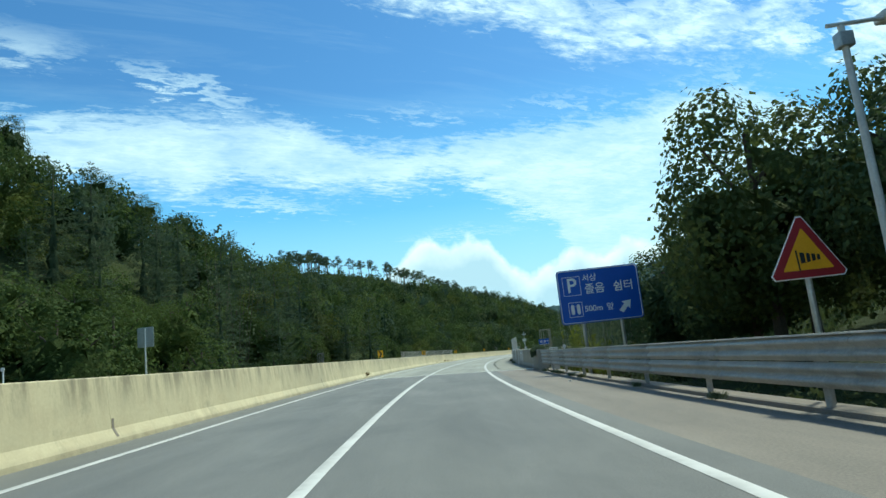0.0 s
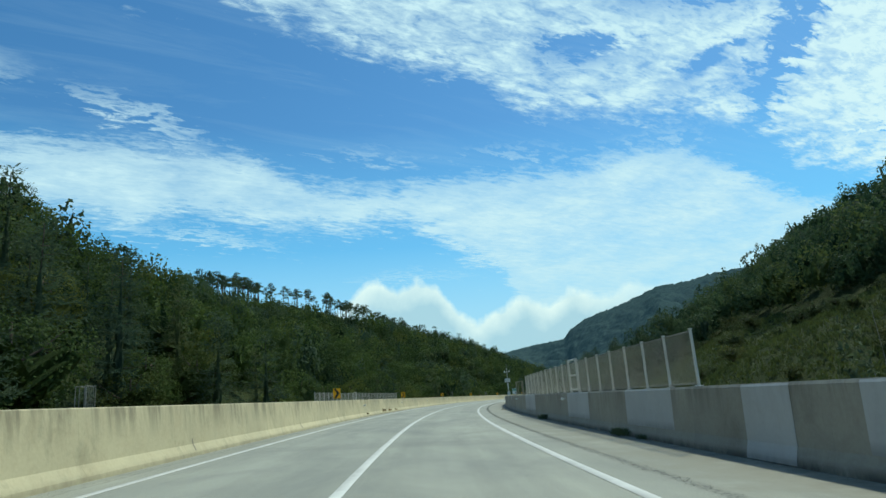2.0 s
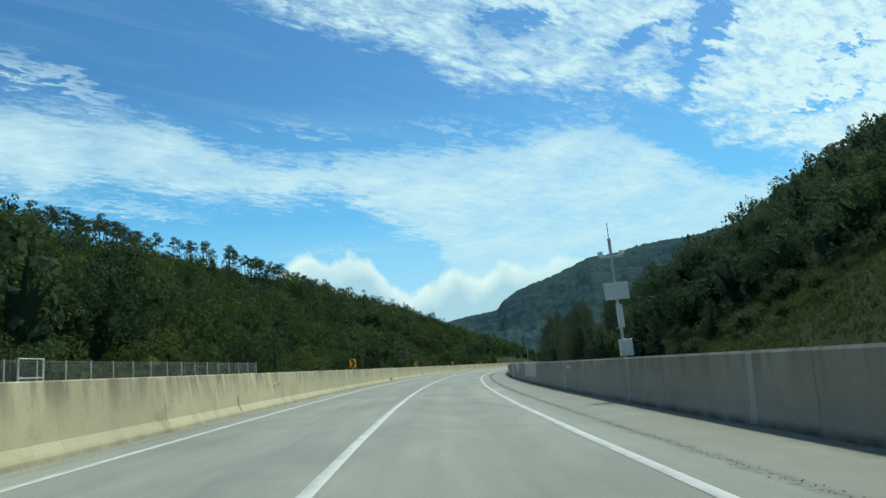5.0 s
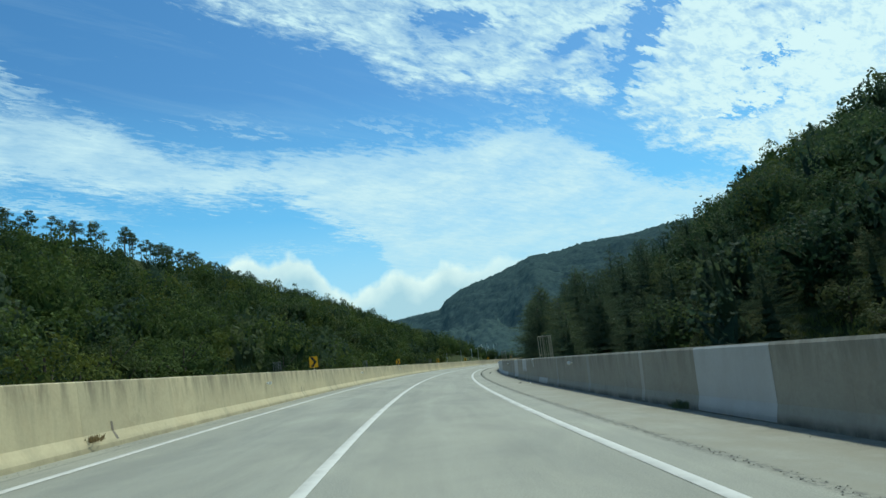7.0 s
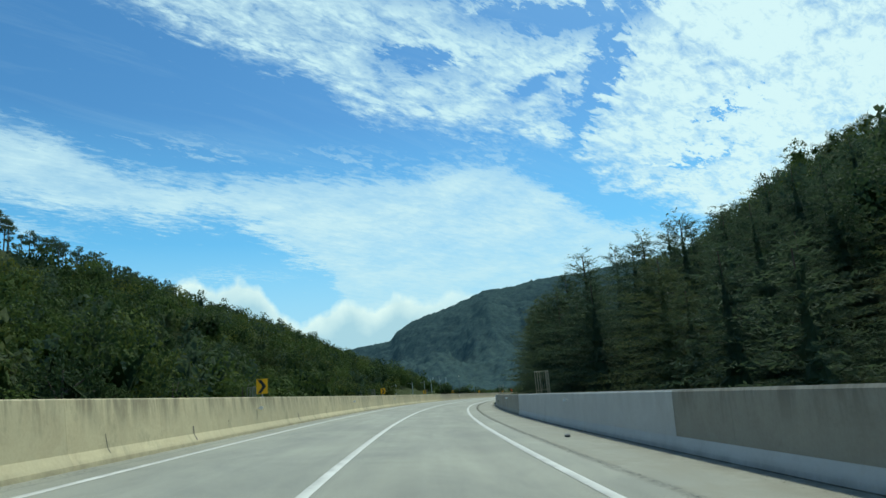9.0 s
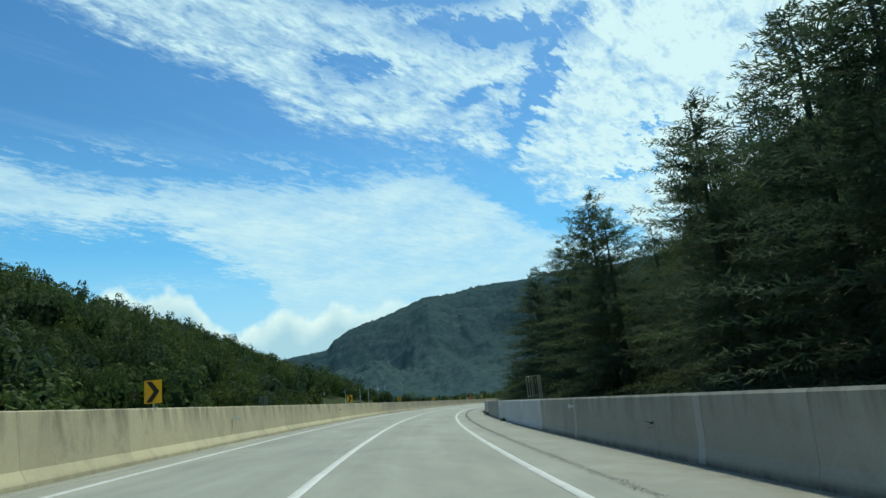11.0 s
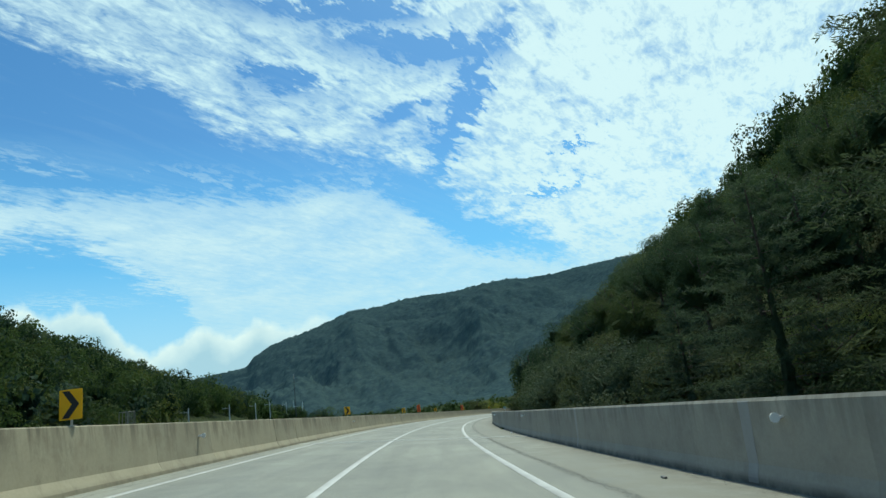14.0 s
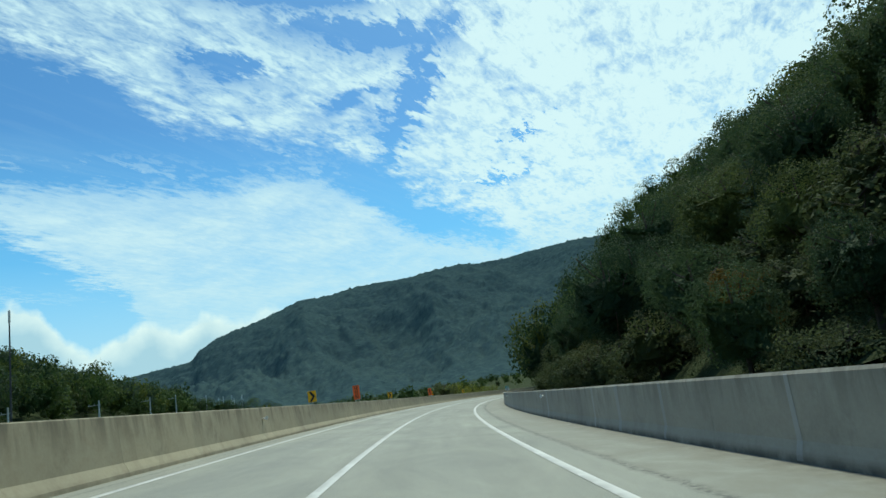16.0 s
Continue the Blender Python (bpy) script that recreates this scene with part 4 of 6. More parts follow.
def barrier_reflector(m):
    """A small reflector bolted on the barrier's face; x points to the road."""
    t = thing("barrier_reflector", m, "small white reflector bolted on the concrete barrier", "reflector", "barrier reflectors")
    part("arm", tube([(0, 0, 0), (-0.09, 0, 0)], 0.018, 8), M_WHITE, t)
    b = slab(rounded(0.13, 0.13, 0.06, -0.13, 0), -0.03, -0.008)
    part("lens", b, M_WHITE, t, "round white lens")
    part("tail", box(-0.09, -0.02, -0.02, 0.10, -0.02, 0.02, 0.006), M_WHITE, t)
    return t


def mesh_fence(s0, s1, d, h, gap, hgt, label, bar_frame=None):
    t = thing("chain_link_fence", Matrix.Translation(road(s0, d, h)), label, "fence")
    inv = t.matrix_world.inverted()

    def add(name, bm, mat, lab=""):
        part(name, bm, mat, t, lab).matrix_parent_inverse = inv

    n = int(round((s1 - s0) / gap))
    for i in range(n + 1):
        s = s0 + (s1 - s0) * i / n
        p = road_pose(s, d, h)
        b = tube([(0, 0, 0), (0, 0, hgt)], 0.03, 10)
        b.transform(p)
        add("post", b, M_WHITE_STEEL)
        b = tube([(0, 0, hgt), (0, 0, hgt + 0.025)], 0.045, 10)
        b.transform(p)
        add("post_cap", b, M_WHITE_STEEL)
        b = box(-0.05, 0.05, -0.1, 0.1, 0.0, 0.018, 0.004)
        b.transform(p)
        add("foot_plate", b, M_WHITE_STEEL)
    for z in (0.05, hgt - 0.03):
        bm = bmesh.new()
        tube([road(s0 + (s1 - s0) * i / 24, d, h + z) for i in range(25)], 0.013, 6, bm)
        add("rail", bm, M_WIRE)
    # the woven wire, one panel between each two posts
    cell = 0.085
    for i in range(n):
        a, b = s0 + (s1 - s0) * i / n, s0 + (s1 - s0) * (i + 1) / n
        pa, pb = road(a, d, h), road(b, d, h)
        way, ln = (pb - pa), (pb - pa).length
        up = Vector((0, 0, 1))
        side = Vector((way.y, -way.x, 0)).normalized() * 0.004
        co, fa = [], []
        top = hgt - 0.05
        for sign in (1, -1):
            k = -top
            while k < ln:
                u0, u1 = max(k, 0.0), min(k + top, ln)
                if u1 - u0 > 0.02:
                    z0, z1 = (u0 - k, u1 - k) if sign > 0 else (top - (u0 - k), top - (u1 - k))
                    q0, q1 = pa + way * (u0 / ln) + up * (z0 + 0.03), pa + way * (u1 / ln) + up * (z1 + 0.03)
                    hh = up * 0.0045
                    j = len(co)
                    co += [q0 - hh, q0 + hh, q1 + hh, q1 - hh, q0 + side, q1 + side]
                    fa += [(j, j + 1, j + 2, j + 3), (j, j + 4, j + 5, j + 3)]
                k += cell
        me = bpy.data.meshes.new("wire_mesh")
        me.from_pydata([tuple(v) for v in co], [], fa)
        me.materials.append(M_STEEL)
        w = new("wire_mesh", me)
        w.parent = t
        w.matrix_parent_inverse = inv
    # An added barred frame: two posts and three bars in the fence's plane.
    if bar_frame:
        for s in bar_frame:
            p = road_pose(s, d - 0.02, h)
            b = tube([(0, 0, 0.02), (0, 0, hgt + 0.1)], 0.045, 10)
            b.transform(p)
            add("gate_post", b, M_WHITE_STEEL, "pale post of a barred frame")
        for z in (0.1, hgt * 0.55, hgt + 0.07):
            add("gate_bar", tube([road(bar_frame[0], d - 0.02, h + z), road(bar_frame[1], d - 0.02, h + z)], 0.03, 8), M_WHITE_STEEL, "pale bar of a barred frame")
    return t


def ladder_cage(m, hgt, mat, label):
    """Barred frame round the head of an access ladder behind the barrier."""
    t = thing("ladder_cage", m, label, "ladder cage", "ladder cages")
    w, l = 0.56, 0.85
    for x in (0.0, w):
        for y in (0.0, l):
            part("corner_post", tube([(x, y, -0.6), (x, y, hgt)], 0.022, 8), mat, t)
    for k in range(1, 5):
        part("bar", tube([(w, l * k / 5, -0.6), (w, l * k / 5, hgt)], 0.009, 6), mat, t)
        part("bar", tube([(w * k / 5, l, -0.6), (w * k / 5, l, hgt)], 0.009, 6), mat, t)
    for z in (hgt, 0.35):
        part("hoop", tube([(0, 0, z), (w, 0, z), (w, l, z), (0, l, z), (0, 0, z)][1 if z < 1 else 0:], 0.018, 8), mat, t)
    part("ladder_rail", tube([(0.15, 0.1, -0.6), (0.15, 0.1, hgt)], 0.018, 8), mat, t)
    part("ladder_rail", tube([(0.45, 0.1, -0.6), (0.45, 0.1, hgt)], 0.018, 8), mat, t)
    return t


def km_post(m, a, b):
    t = thing("kilometre_post", m, "small green and white kilometre post behind the barrier", "road sign", "kilometre posts")
    p = part("plate", slab(rounded(0.42, 0.46, 0.03, 0, 0.43), -0.006, 0.006), M_WHITE, t)
    part("green_panel", slab(rounded(0.37, 0.20, 0.015, 0, 0.54), -0.010, -0.0065), M_GREEN, p, "green upper panel")
    part("post", post_bm(0, -0.3, 0.6, 0.03, 0.035), M_WHITE_STEEL, t)
    if a:
        lettering(a, 0.22, 0, -0.013, 0.54, "lettering", M_WHITE, p)
        lettering(b, 0.24, 0.03, -0.009, 0.31, "lettering", M_BLACK, p)
    else:
        part("text_bar", box(-0.12, 0.12, -0.013, -0.0105, 0.50, 0.58), M_WHITE, p)
        part("text_bar", box(-0.08, 0.10, -0.010, -0.0065, 0.27, 0.36), M_BLACK, p)
    return t


def weather_mast():
    t = thing("instrument_mast", road_pose(133.0, 7.0, 0.6), "slim steel mast with solar panel, cabinet and sensors", "instrument mast")
    part("mast", tube([(0, 0, 0), (0, 0, 4.25)], 0.05, 10), M_STEEL, t)
    part("sensor_arm", box(-0.35, 0.35, -0.03, 0.03, 3.65, 3.72, 0.01), M_WHITE_STEEL, t)
    for x in (-0.33, 0.33):
        part("sensor", box(x - 0.07, x + 0.07, -0.07, 0.07, 3.72, 3.86, 0.02), M_WHITE, t)
    p = part("solar_panel", box(-0.38, 0.36, -0.10, -0.06, 2.35, 2.86, 0.008), M_WHITE_STEEL, t, "pale back of a solar panel")
    part("solar_cells", box(-0.35, 0.33, -0.062, -0.054, 2.38, 2.83), M_PANEL, p)
    b = box(-0.09, 0.09, -0.14, -0.05, 1.5, 2.2, 0.01)
    part("display_box", b, M_WHITE_STEEL, t)
    part("cabinet", box(-0.16, 0.22, -0.2, -0.05, 0.65, 1.15, 0.015), M_WHITE_STEEL, t, "pale equipment cabinet")
    part("lightning_rod", tube([(0, 0, 4.25), (0, 0, 4.75)], 0.012, 6), M_STEEL, t)


def sign_back(m):
    t = thing("sign_back", m, "grey back of a square sign on a post", "road sign")
    part("plate", slab(rounded(0.98, 1.15, 0.05, 0, 2.55), -0.012, 0.012), M_STEEL, t)
    part("post", post_bm(0, -0.4, 3.05, 0.045, -0.06), M_WHITE_STEEL, t)
    for z in (2.25, 2.85):
        part("rail", box(-0.44, 0.44, -0.05, -0.013, z - 0.025, z + 0.025, 0.004), M_STEEL, t)


def orange_sign(m, body):
    t = thing("roadwork_sign", m, "upright orange sign with black Korean lettering on the barrier", "road sign", "orange signs")
    p = part("plate", slab(rounded(0.50, 1.02, 0.02, 0, 0.66), -0.008, 0.008), M_ORANGE, t)
    if body:
        for k, ch in enumerate(body):
            lettering(ch, 0.33, 0, -0.010, 0.98 - 0.32 * k, "lettering", M_BLACK, p)
    else:
        part("text_bar", box(-0.06, 0.06, -0.012, -0.0085, 0.35, 1.0), M_BLACK, p)
    for x in (-0.15, 0.15):
        part("post", post_bm(x, 0.0, 1.1, 0.018, 0.03), M_STEEL, t)
    return t


def notice(s, h=0.78, w=0.22, hh=0.40):
    t = thing("notice_sheet", Matrix.Translation(road(s, 6.5, 0)), "white printed notice sheet glued on the barrier", "notice", "notices")
    inv = t.matrix_world.inverted()
    part("sheet", face_patch(RIGHT_FACE, s - w / 2, s + w / 2, h, h + hh, 0.008), M_PAPER, t).matrix_parent_inverse = inv
    for k in range(4):
        z = h + hh * (0.16 + 0.2 * k)
        part("text_bar", face_patch(RIGHT_FACE, s - w * 0.38, s + w * (0.36 - 0.09 * (k % 3)), z, z + 0.012, 0.011), M_WIRE, t).matrix_parent_inverse = inv


rest_sign()
triangle_sign()
street_lamp()
guardrail()
delineator(31.6, 7.15, 0.75, 0.45)
for s in (26.0, 21.0):
    delineator(s, -16.3, 0.9, 1.2)
rf = None
for k, (s, h) in enumerate(((49, 0.95), (71.2, 0.97), (92.2, 0.95), (117.6, 0.97), (139, 0.95), (160.4, 0.95), (184.0, 0.96), (209.6, 0.95), (231.5, 0.96), (255, 0.95), (277.1, 0.96), (299.0, 0.95), (319.1, 0.97), (340.1, 0.95), (364.0, 0.97), (388, 0.95), (412, 0.95), (436, 0.95))):
    m = road_pose(s, 6.48, h)
    rf = barrier_reflector(m) if rf is None else (copy_thing(rf, m) and rf)
lf = None
for s in (92.0, 114.4, 137.4, 160.3, 184.5, 208.9, 232.5, 256.0, 280.0, 304.0, 327.5, 351.0, 382.0, 406.8):
    m = road_pose(s, -4.66, 0.80, 180)
    lf = barrier_reflector(m) if lf is None else (copy_thing(lf, m) and lf)
# The barred frame here stands in for a ladder cage behind the fence.
mesh_fence(57.6, 85.9, 6.57, 1.205, 1.57, 1.12, "pale steel chain link fence on top of the barrier", (68.65, 70.15))
mesh_fence(121.0, 169.4, -15.8, 0.9, 2.0, 1.62, "pale steel chain link fence on the opposite barrier", (140.0, 141.6))
for s, d in ((100.05, 6.98), (194.2, 6.98), (241.6, 6.98), (288.6, 6.98)):
    ladder_cage(road_pose(s, d, 1.0), 1.3, M_BEIGE_STEEL, "beige steel ladder cage behind the barrier")
ladder_cage(road_pose(39.9, 7.1, 1.0), 1.3, M_BEIGE_STEEL, "beige steel ladder cage beside the bridge end")
for s in (78.0, 228.0, 270.0, 326.0, 372.0):
    ladder_cage(road_pose(s, -17.2, 1.0), 1.7, M_WIRE, "grey steel ladder cage behind the opposite barrier")
km_post(road_pose(103.9, 7.0, 1.14, -4), "122", ".2")
km_post(road_pose(300.0, -16.4, 1.0, -4), "", "")
km_post(road_pose(455.0, 7.0, 1.2, -4), "", "")
weather_mast()
sign_back(road_pose(37.0, -16.0, 1.1, -2))
orange_sign(road_pose(430.8, -4.83, 1.2, -4), "내리막")
orange_sign(road_pose(480.6, -4.83, 1.2, -4), "")
for s in (100.1, 194.4, 288.4):
    notice(s)
notice(367.0, 0.9, 0.12, 0.2)
notice(194.95, 0.92, 0.10, 0.2)


def small_blue_sign():
    t = thing("name_sign", road_pose(38.1, 7.0, 1.14, -4), "small blue name sign at the bridge end", "road sign")
    part("plate", slab(rounded(0.60, 0.32, 0.02, 0, 0.42), -0.008, 0.008), M_BLUE, t)
    for x0, x1, z0, z1 in ((-0.22, -0.17, 0.36, 0.50), (-0.15, -0.09, 0.38, 0.50), (0.0, 0.05, 0.36, 0.50), (0.07, 0.10, 0.36, 0.50), (0.17, 0.26, 0.46, 0.49), (0.17, 0.26, 0.41, 0.43), (-0.29, 0.29, 0.265, 0.285)):
        part("text_bar", box(x0, x1, -0.013, -0.0085, z0, z1), M_WHITE, t)
    part("post", post_bm(0, 0, 0.5, 0.025, 0.035), M_STEEL, t)
    b = thing("bridge_name_stone", road_pose(37.4, 7.4, 0.0, -4), "pale stone name block at the bridge end", "name stone")
    part("block", box(-0.24, 0.24, -0.06, 0.06, -0.3, 1.20, 0.01), M_WHITE_STEEL, b)
    for z in (1.06, 1.12):
        part("text_bar", box(-0.18, 0.18, -0.066, -0.0585, z, z + 0.018), M_WIRE, b)


small_blue_sign()
tall = thing("radio_mast", road_pose(412.4, -17.6, -0.5), "tall thin steel mast beside the opposite carriageway", "mast")
part("pole", tube([(0, 0, -1), (0, 0, 4), (0, 0, 7.3)], 0.06, 8, None, 0.5), M_DARK, tall)
part("antenna", tube([(0, 0, 7.2), (0, 0, 7.8)], 0.05, 8), M_WHITE_STEEL, tall)
for x, y, top in ((113, 482, 4.6), (130, 511, 5.3), (146, 539.5, 5.9), (158, 562, 6.4), (181, 610, 6.8)):
    z = float(land([x], [y])[0][0]) - 0.5
    t = thing("utility_pole", pose(x, y, z, 0, 0, -20), "pale concrete utility pole with a steel crossarm", "utility pole", "utility poles")
    part("pole", tube([(0, 0, 0), (0, 0, top - z)], 0.20, 8, None, 0.65), M_WHITE_STEEL, t)
    part("crossarm", box(-2.0, 0.3, -0.06, 0.06, top - z - 1.0, top - z - 0.88, 0.01), M_STEEL, t)
    part("insulator", tube([(-1.8, 0, top - z - 0.9), (-1.8, 0, top - z - 0.6)], 0.05, 6), M_WHITE, t)
    part("insulator", tube([(-0.9, 0, top - z - 0.9), (-0.9, 0, top - z - 0.6)], 0.05, 6), M_WHITE, t)
for k, (x, y) in enumerate(((279, 905), (284, 909), (290, 906), (295, 915), (299, 908), (303, 918))):
    z = float(land([x], [y])[0][0])
    t = thing("utility_pole", Matrix.Translation((x, y, z - 0.5)), "pale concrete utility pole in the valley", "utility pole", "utility poles")
    part("pole", tube([(0, 0, 0), (0, 0, 20.0 + 1.7 * (k % 3))], 0.45, 8, None, 0.6), M_WHITE_STEEL, t)
    part("crossarm", box(-1.6, 1.6, -0.12, 0.12, 18.4, 18.7), M_STEEL, t)


def boulder(x, y, z, size, seed):
    rng = random.Random(seed)
    bm = bmesh.new()
    bmesh.ops.create_icosphere(bm, subdivisions=3, radius=1.0)
    for v in bm.verts:
        v.co *= 1 + 0.35 * noise.noise(v.co * 1.3 + Vector((seed, 0, 0))) + 0.12 * noise.noise(v.co * 4.0)
        v.co = Vector((v.co.x * size, v.co.y * size * 0.8, v.co.z * size * rng.uniform(0.62, 0.68)))
    ob = mesh_object("boulder", bm, M_STREAK)
    ob.matrix_world = pose(x, y, z, 8, 0, seed * 40)
    tagged(ob, "pale bare boulder among the trees on the hillside", "rock", "hillside boulders")


for k, (x, y, z, q) in enumerate(((-59.5, 433.9, 55.8, 1.5), (-48.1, 427.3, 50.4, 1.6), (-51.0, 428.6, 50.9, 1.0), (-46.3, 419.6, 44.3, 1.3))):
    boulder(x, y, z, q, k + 1)


def litter(s, d, l, w, h, mat, label, cat):
    b = box(-l / 2, l / 2, -w / 2, w / 2, 0, h, h * 0.3)
    for v in b.verts:
        v.co += Vector((0, 0, abs(noise.noise(v.co * 9)) * h * 0.8 if v.co.z > h * 0.5 else 0))
    ob = mesh_object(cat.replace(" ", "_"), b, mat)
    ob.matrix_world = road_pose(s, d, 0.001, 25 + s * 7 % 90)
    tagged(ob, label, cat, "litter on the shoulder")


litter(226.6, 5.35, 0.34, 0.14, 0.05, M_DARK, "torn black rubber scrap on the shoulder", "rubber scrap")
litter(193.5, 5.6, 0.14, 0.06, 0.03, M_DARK, "dark scrap on the shoulder", "rubber scrap")
litter(192.6, 6.0, 0.07, 0.05, 0.05, M_WHITE, "crumpled white paper on the shoulder", "paper scrap")
litter(289.5, 5.9, 0.12, 0.09, 0.06, M_WHITE, "crumpled white paper on the shoulder", "paper scrap")
litter(104.0, 5.9, 0.55, 0.08, 0.04, M_BARK, "broken branch on the shoulder", "branch scrap")
litter(368.0, 6.1, 0.22, 0.10, 0.05, M_WHITE, "crumpled white paper on the shoulder", "paper scrap")
litter(342.5, 5.6, 0.18, 0.07, 0.03, M_DARK, "dark scrap on the shoulder", "rubber scrap")
litter(22.0, 5.6, 0.12, 0.08, 0.04, M_WHITE, "crumpled white paper on the shoulder", "paper scrap")


# ---- plants ----
def unit(v):
    return v / np.maximum(np.linalg.norm(v, axis=1, keepdims=True), 1e-9)


def kites(c, along, size, width, rng, flat=0.9, facing=None, loose=0.35):
    """Folded leaf sprays: one kite of two triangles at each centre, pointing along."""
    n = len(c)
    along = unit(along)
    side = unit(np.cross(along, rng.normal(size=(n, 3)) + np.array([0, 0, flat]) if facing is None else facing + rng.normal(size=(n, 3)) * loose))
    up = np.cross(along, side)
    l, w = np.reshape(size, (-1, 1)), np.reshape(width, (-1, 1))
    p0 = c - along * l * 0.5
    skew = along * l * rng.uniform(-0.28, 0.28, (n, 1))
    p1 = c + skew + side * w * 0.5 + up * w * (0.22 if facing is None else 0.12)
    p2 = c + along * l * 0.5
    p3 = c - skew - side * w * 0.5 + up * w * (0.22 if facing is None else 0.12)
    co = np.stack([p0, p1, p2, p3], 1).reshape(-1, 3)
    k = np.arange(n)[:, None] * 4
    return co, np.concatenate([k + [0, 1, 2], k + [0, 2, 3]], 0)


def gather(parts):
    cs, fs, k = [], [], 0
    for c, f in parts:
        cs.append(c)
        fs.append(f + k)
        k += len(c)
    return np.concatenate(cs), np.concatenate(fs)


def stem(points, r0, r1, sides=6):
    bm = tube(points, r0, sides, None, r1 / r0)
    bmesh.ops.triangulate(bm, faces=bm.faces[:])
    bm.verts.index_update()
    co = np.array([v.co[:] for v in bm.verts])
    fa = np.array([[v.index for v in f.verts] for f in bm.faces])
    bm.free()
    return co, fa


def ball(div):
    bm = bmesh.new()
    bmesh.ops.create_icosphere(bm, subdivisions=div, radius=1.0)
    bm.verts.index_update()
    co, fa = np.array([v.co[:] for v in bm.verts]), np.array([[v.index for v in f.verts] for f in bm.faces])
    bm.free()
    return co, fa


BALLS = {k: ball(k) for k in (2, 3, 4)}


def broad_crown(seed, h, rad, sprays, leaf, low=0.1, lumps=11, core=2, droop=0.25):
    """Crown of a broad-leaved tree: leaf sprays over the clumps of many boughs, round a dense dark inside."""
    rng = np.random.default_rng(seed)
    way, fa = BALLS[4]
    reach = np.full(len(way), 0.60)
    for i in range(lumps):
        z = rng.uniform(-0.5, 0.8) if i else 0.75
        a = i * 2.4 + rng.uniform(-0.5, 0.5)
        q = math.sqrt(max(1 - z * z, 0.05)) * rng.uniform(0.45, 0.72)
        c, r = np.array([q * math.cos(a), q * math.sin(a), z * 0.66]), rng.uniform(0.26, 0.42)
        along = way @ c
        disc = along ** 2 - (c @ c - r * r)
        reach = np.maximum(reach, np.where(disc > 0, along + np.sqrt(np.maximum(disc, 0)), 0))
    hz, mid = h * (1 - low) * 0.5, h * (1 + low) * 0.5
    skin = way * reach[:, None] * [rad, rad, hz] + [0, 0, mid]
    small = len(BALLS[core][0])     # the first points of a finer ball are those of the coarser one
    body = way[:small] * (reach[:small] * rng.uniform(0.62, 0.86, small))[:, None] * [rad, rad, hz] + [0, 0, mid]
    tri = skin[fa]
    cen = tri.mean(1)
    out = unit(np.cross(tri[:, 1] - tri[:, 0], tri[:, 2] - tri[:, 0]))
    area = np.linalg.norm(np.cross(tri[:, 1] - tri[:, 0], tri[:, 2] - tri[:, 0]), axis=1) * (cen[:, 2] > h * (low + 0.08))
    pick = rng.choice(len(cen), sprays, p=area / area.sum())
    wts = rng.dirichlet((1, 1, 1), sprays)
    s = leaf * rng.uniform(0.55, 1.3, sprays)
    c = (tri[pick] * wts[:, :, None]).sum(1) + out[pick] * (rad * np.clip(rng.normal(-0.03, 0.06, sprays), -0.16, 0.10))[:, None]
    along = np.cross(out[pick], rng.normal(size=(sprays, 3))) + out[pick] * 0.4 + np.array([0, 0, -droop])
    return gather([(body, BALLS[core][1]), kites(c, along, s, s * 0.8, rng, 0.9, out[pick] + [0, 0, 0.3], 0.5)])


def broad_trunk(seed, h, rad):
    rng = np.random.default_rng(seed + 100)
    parts = [stem([(0, 0, -0.6), (0.05, 0, h * 0.3), (rng.uniform(-0.2, 0.2), rng.uniform(-0.2, 0.2), h * 0.82)], 0.028 * h, 0.008 * h)]
    for i in range(6):
        a = i * 2.3
        z = h * (0.25 + 0.08 * i)
        q = rad * rng.uniform(0.5, 0.75)
        parts.append(stem([(0, 0, z), (q * 0.5 * math.cos(a), q * 0.5 * math.sin(a), z + h * 0.08), (q * math.cos(a), q * math.sin(a), z + h * 0.2)], 0.011 * h, 0.004 * h, 5))
    return gather(parts)


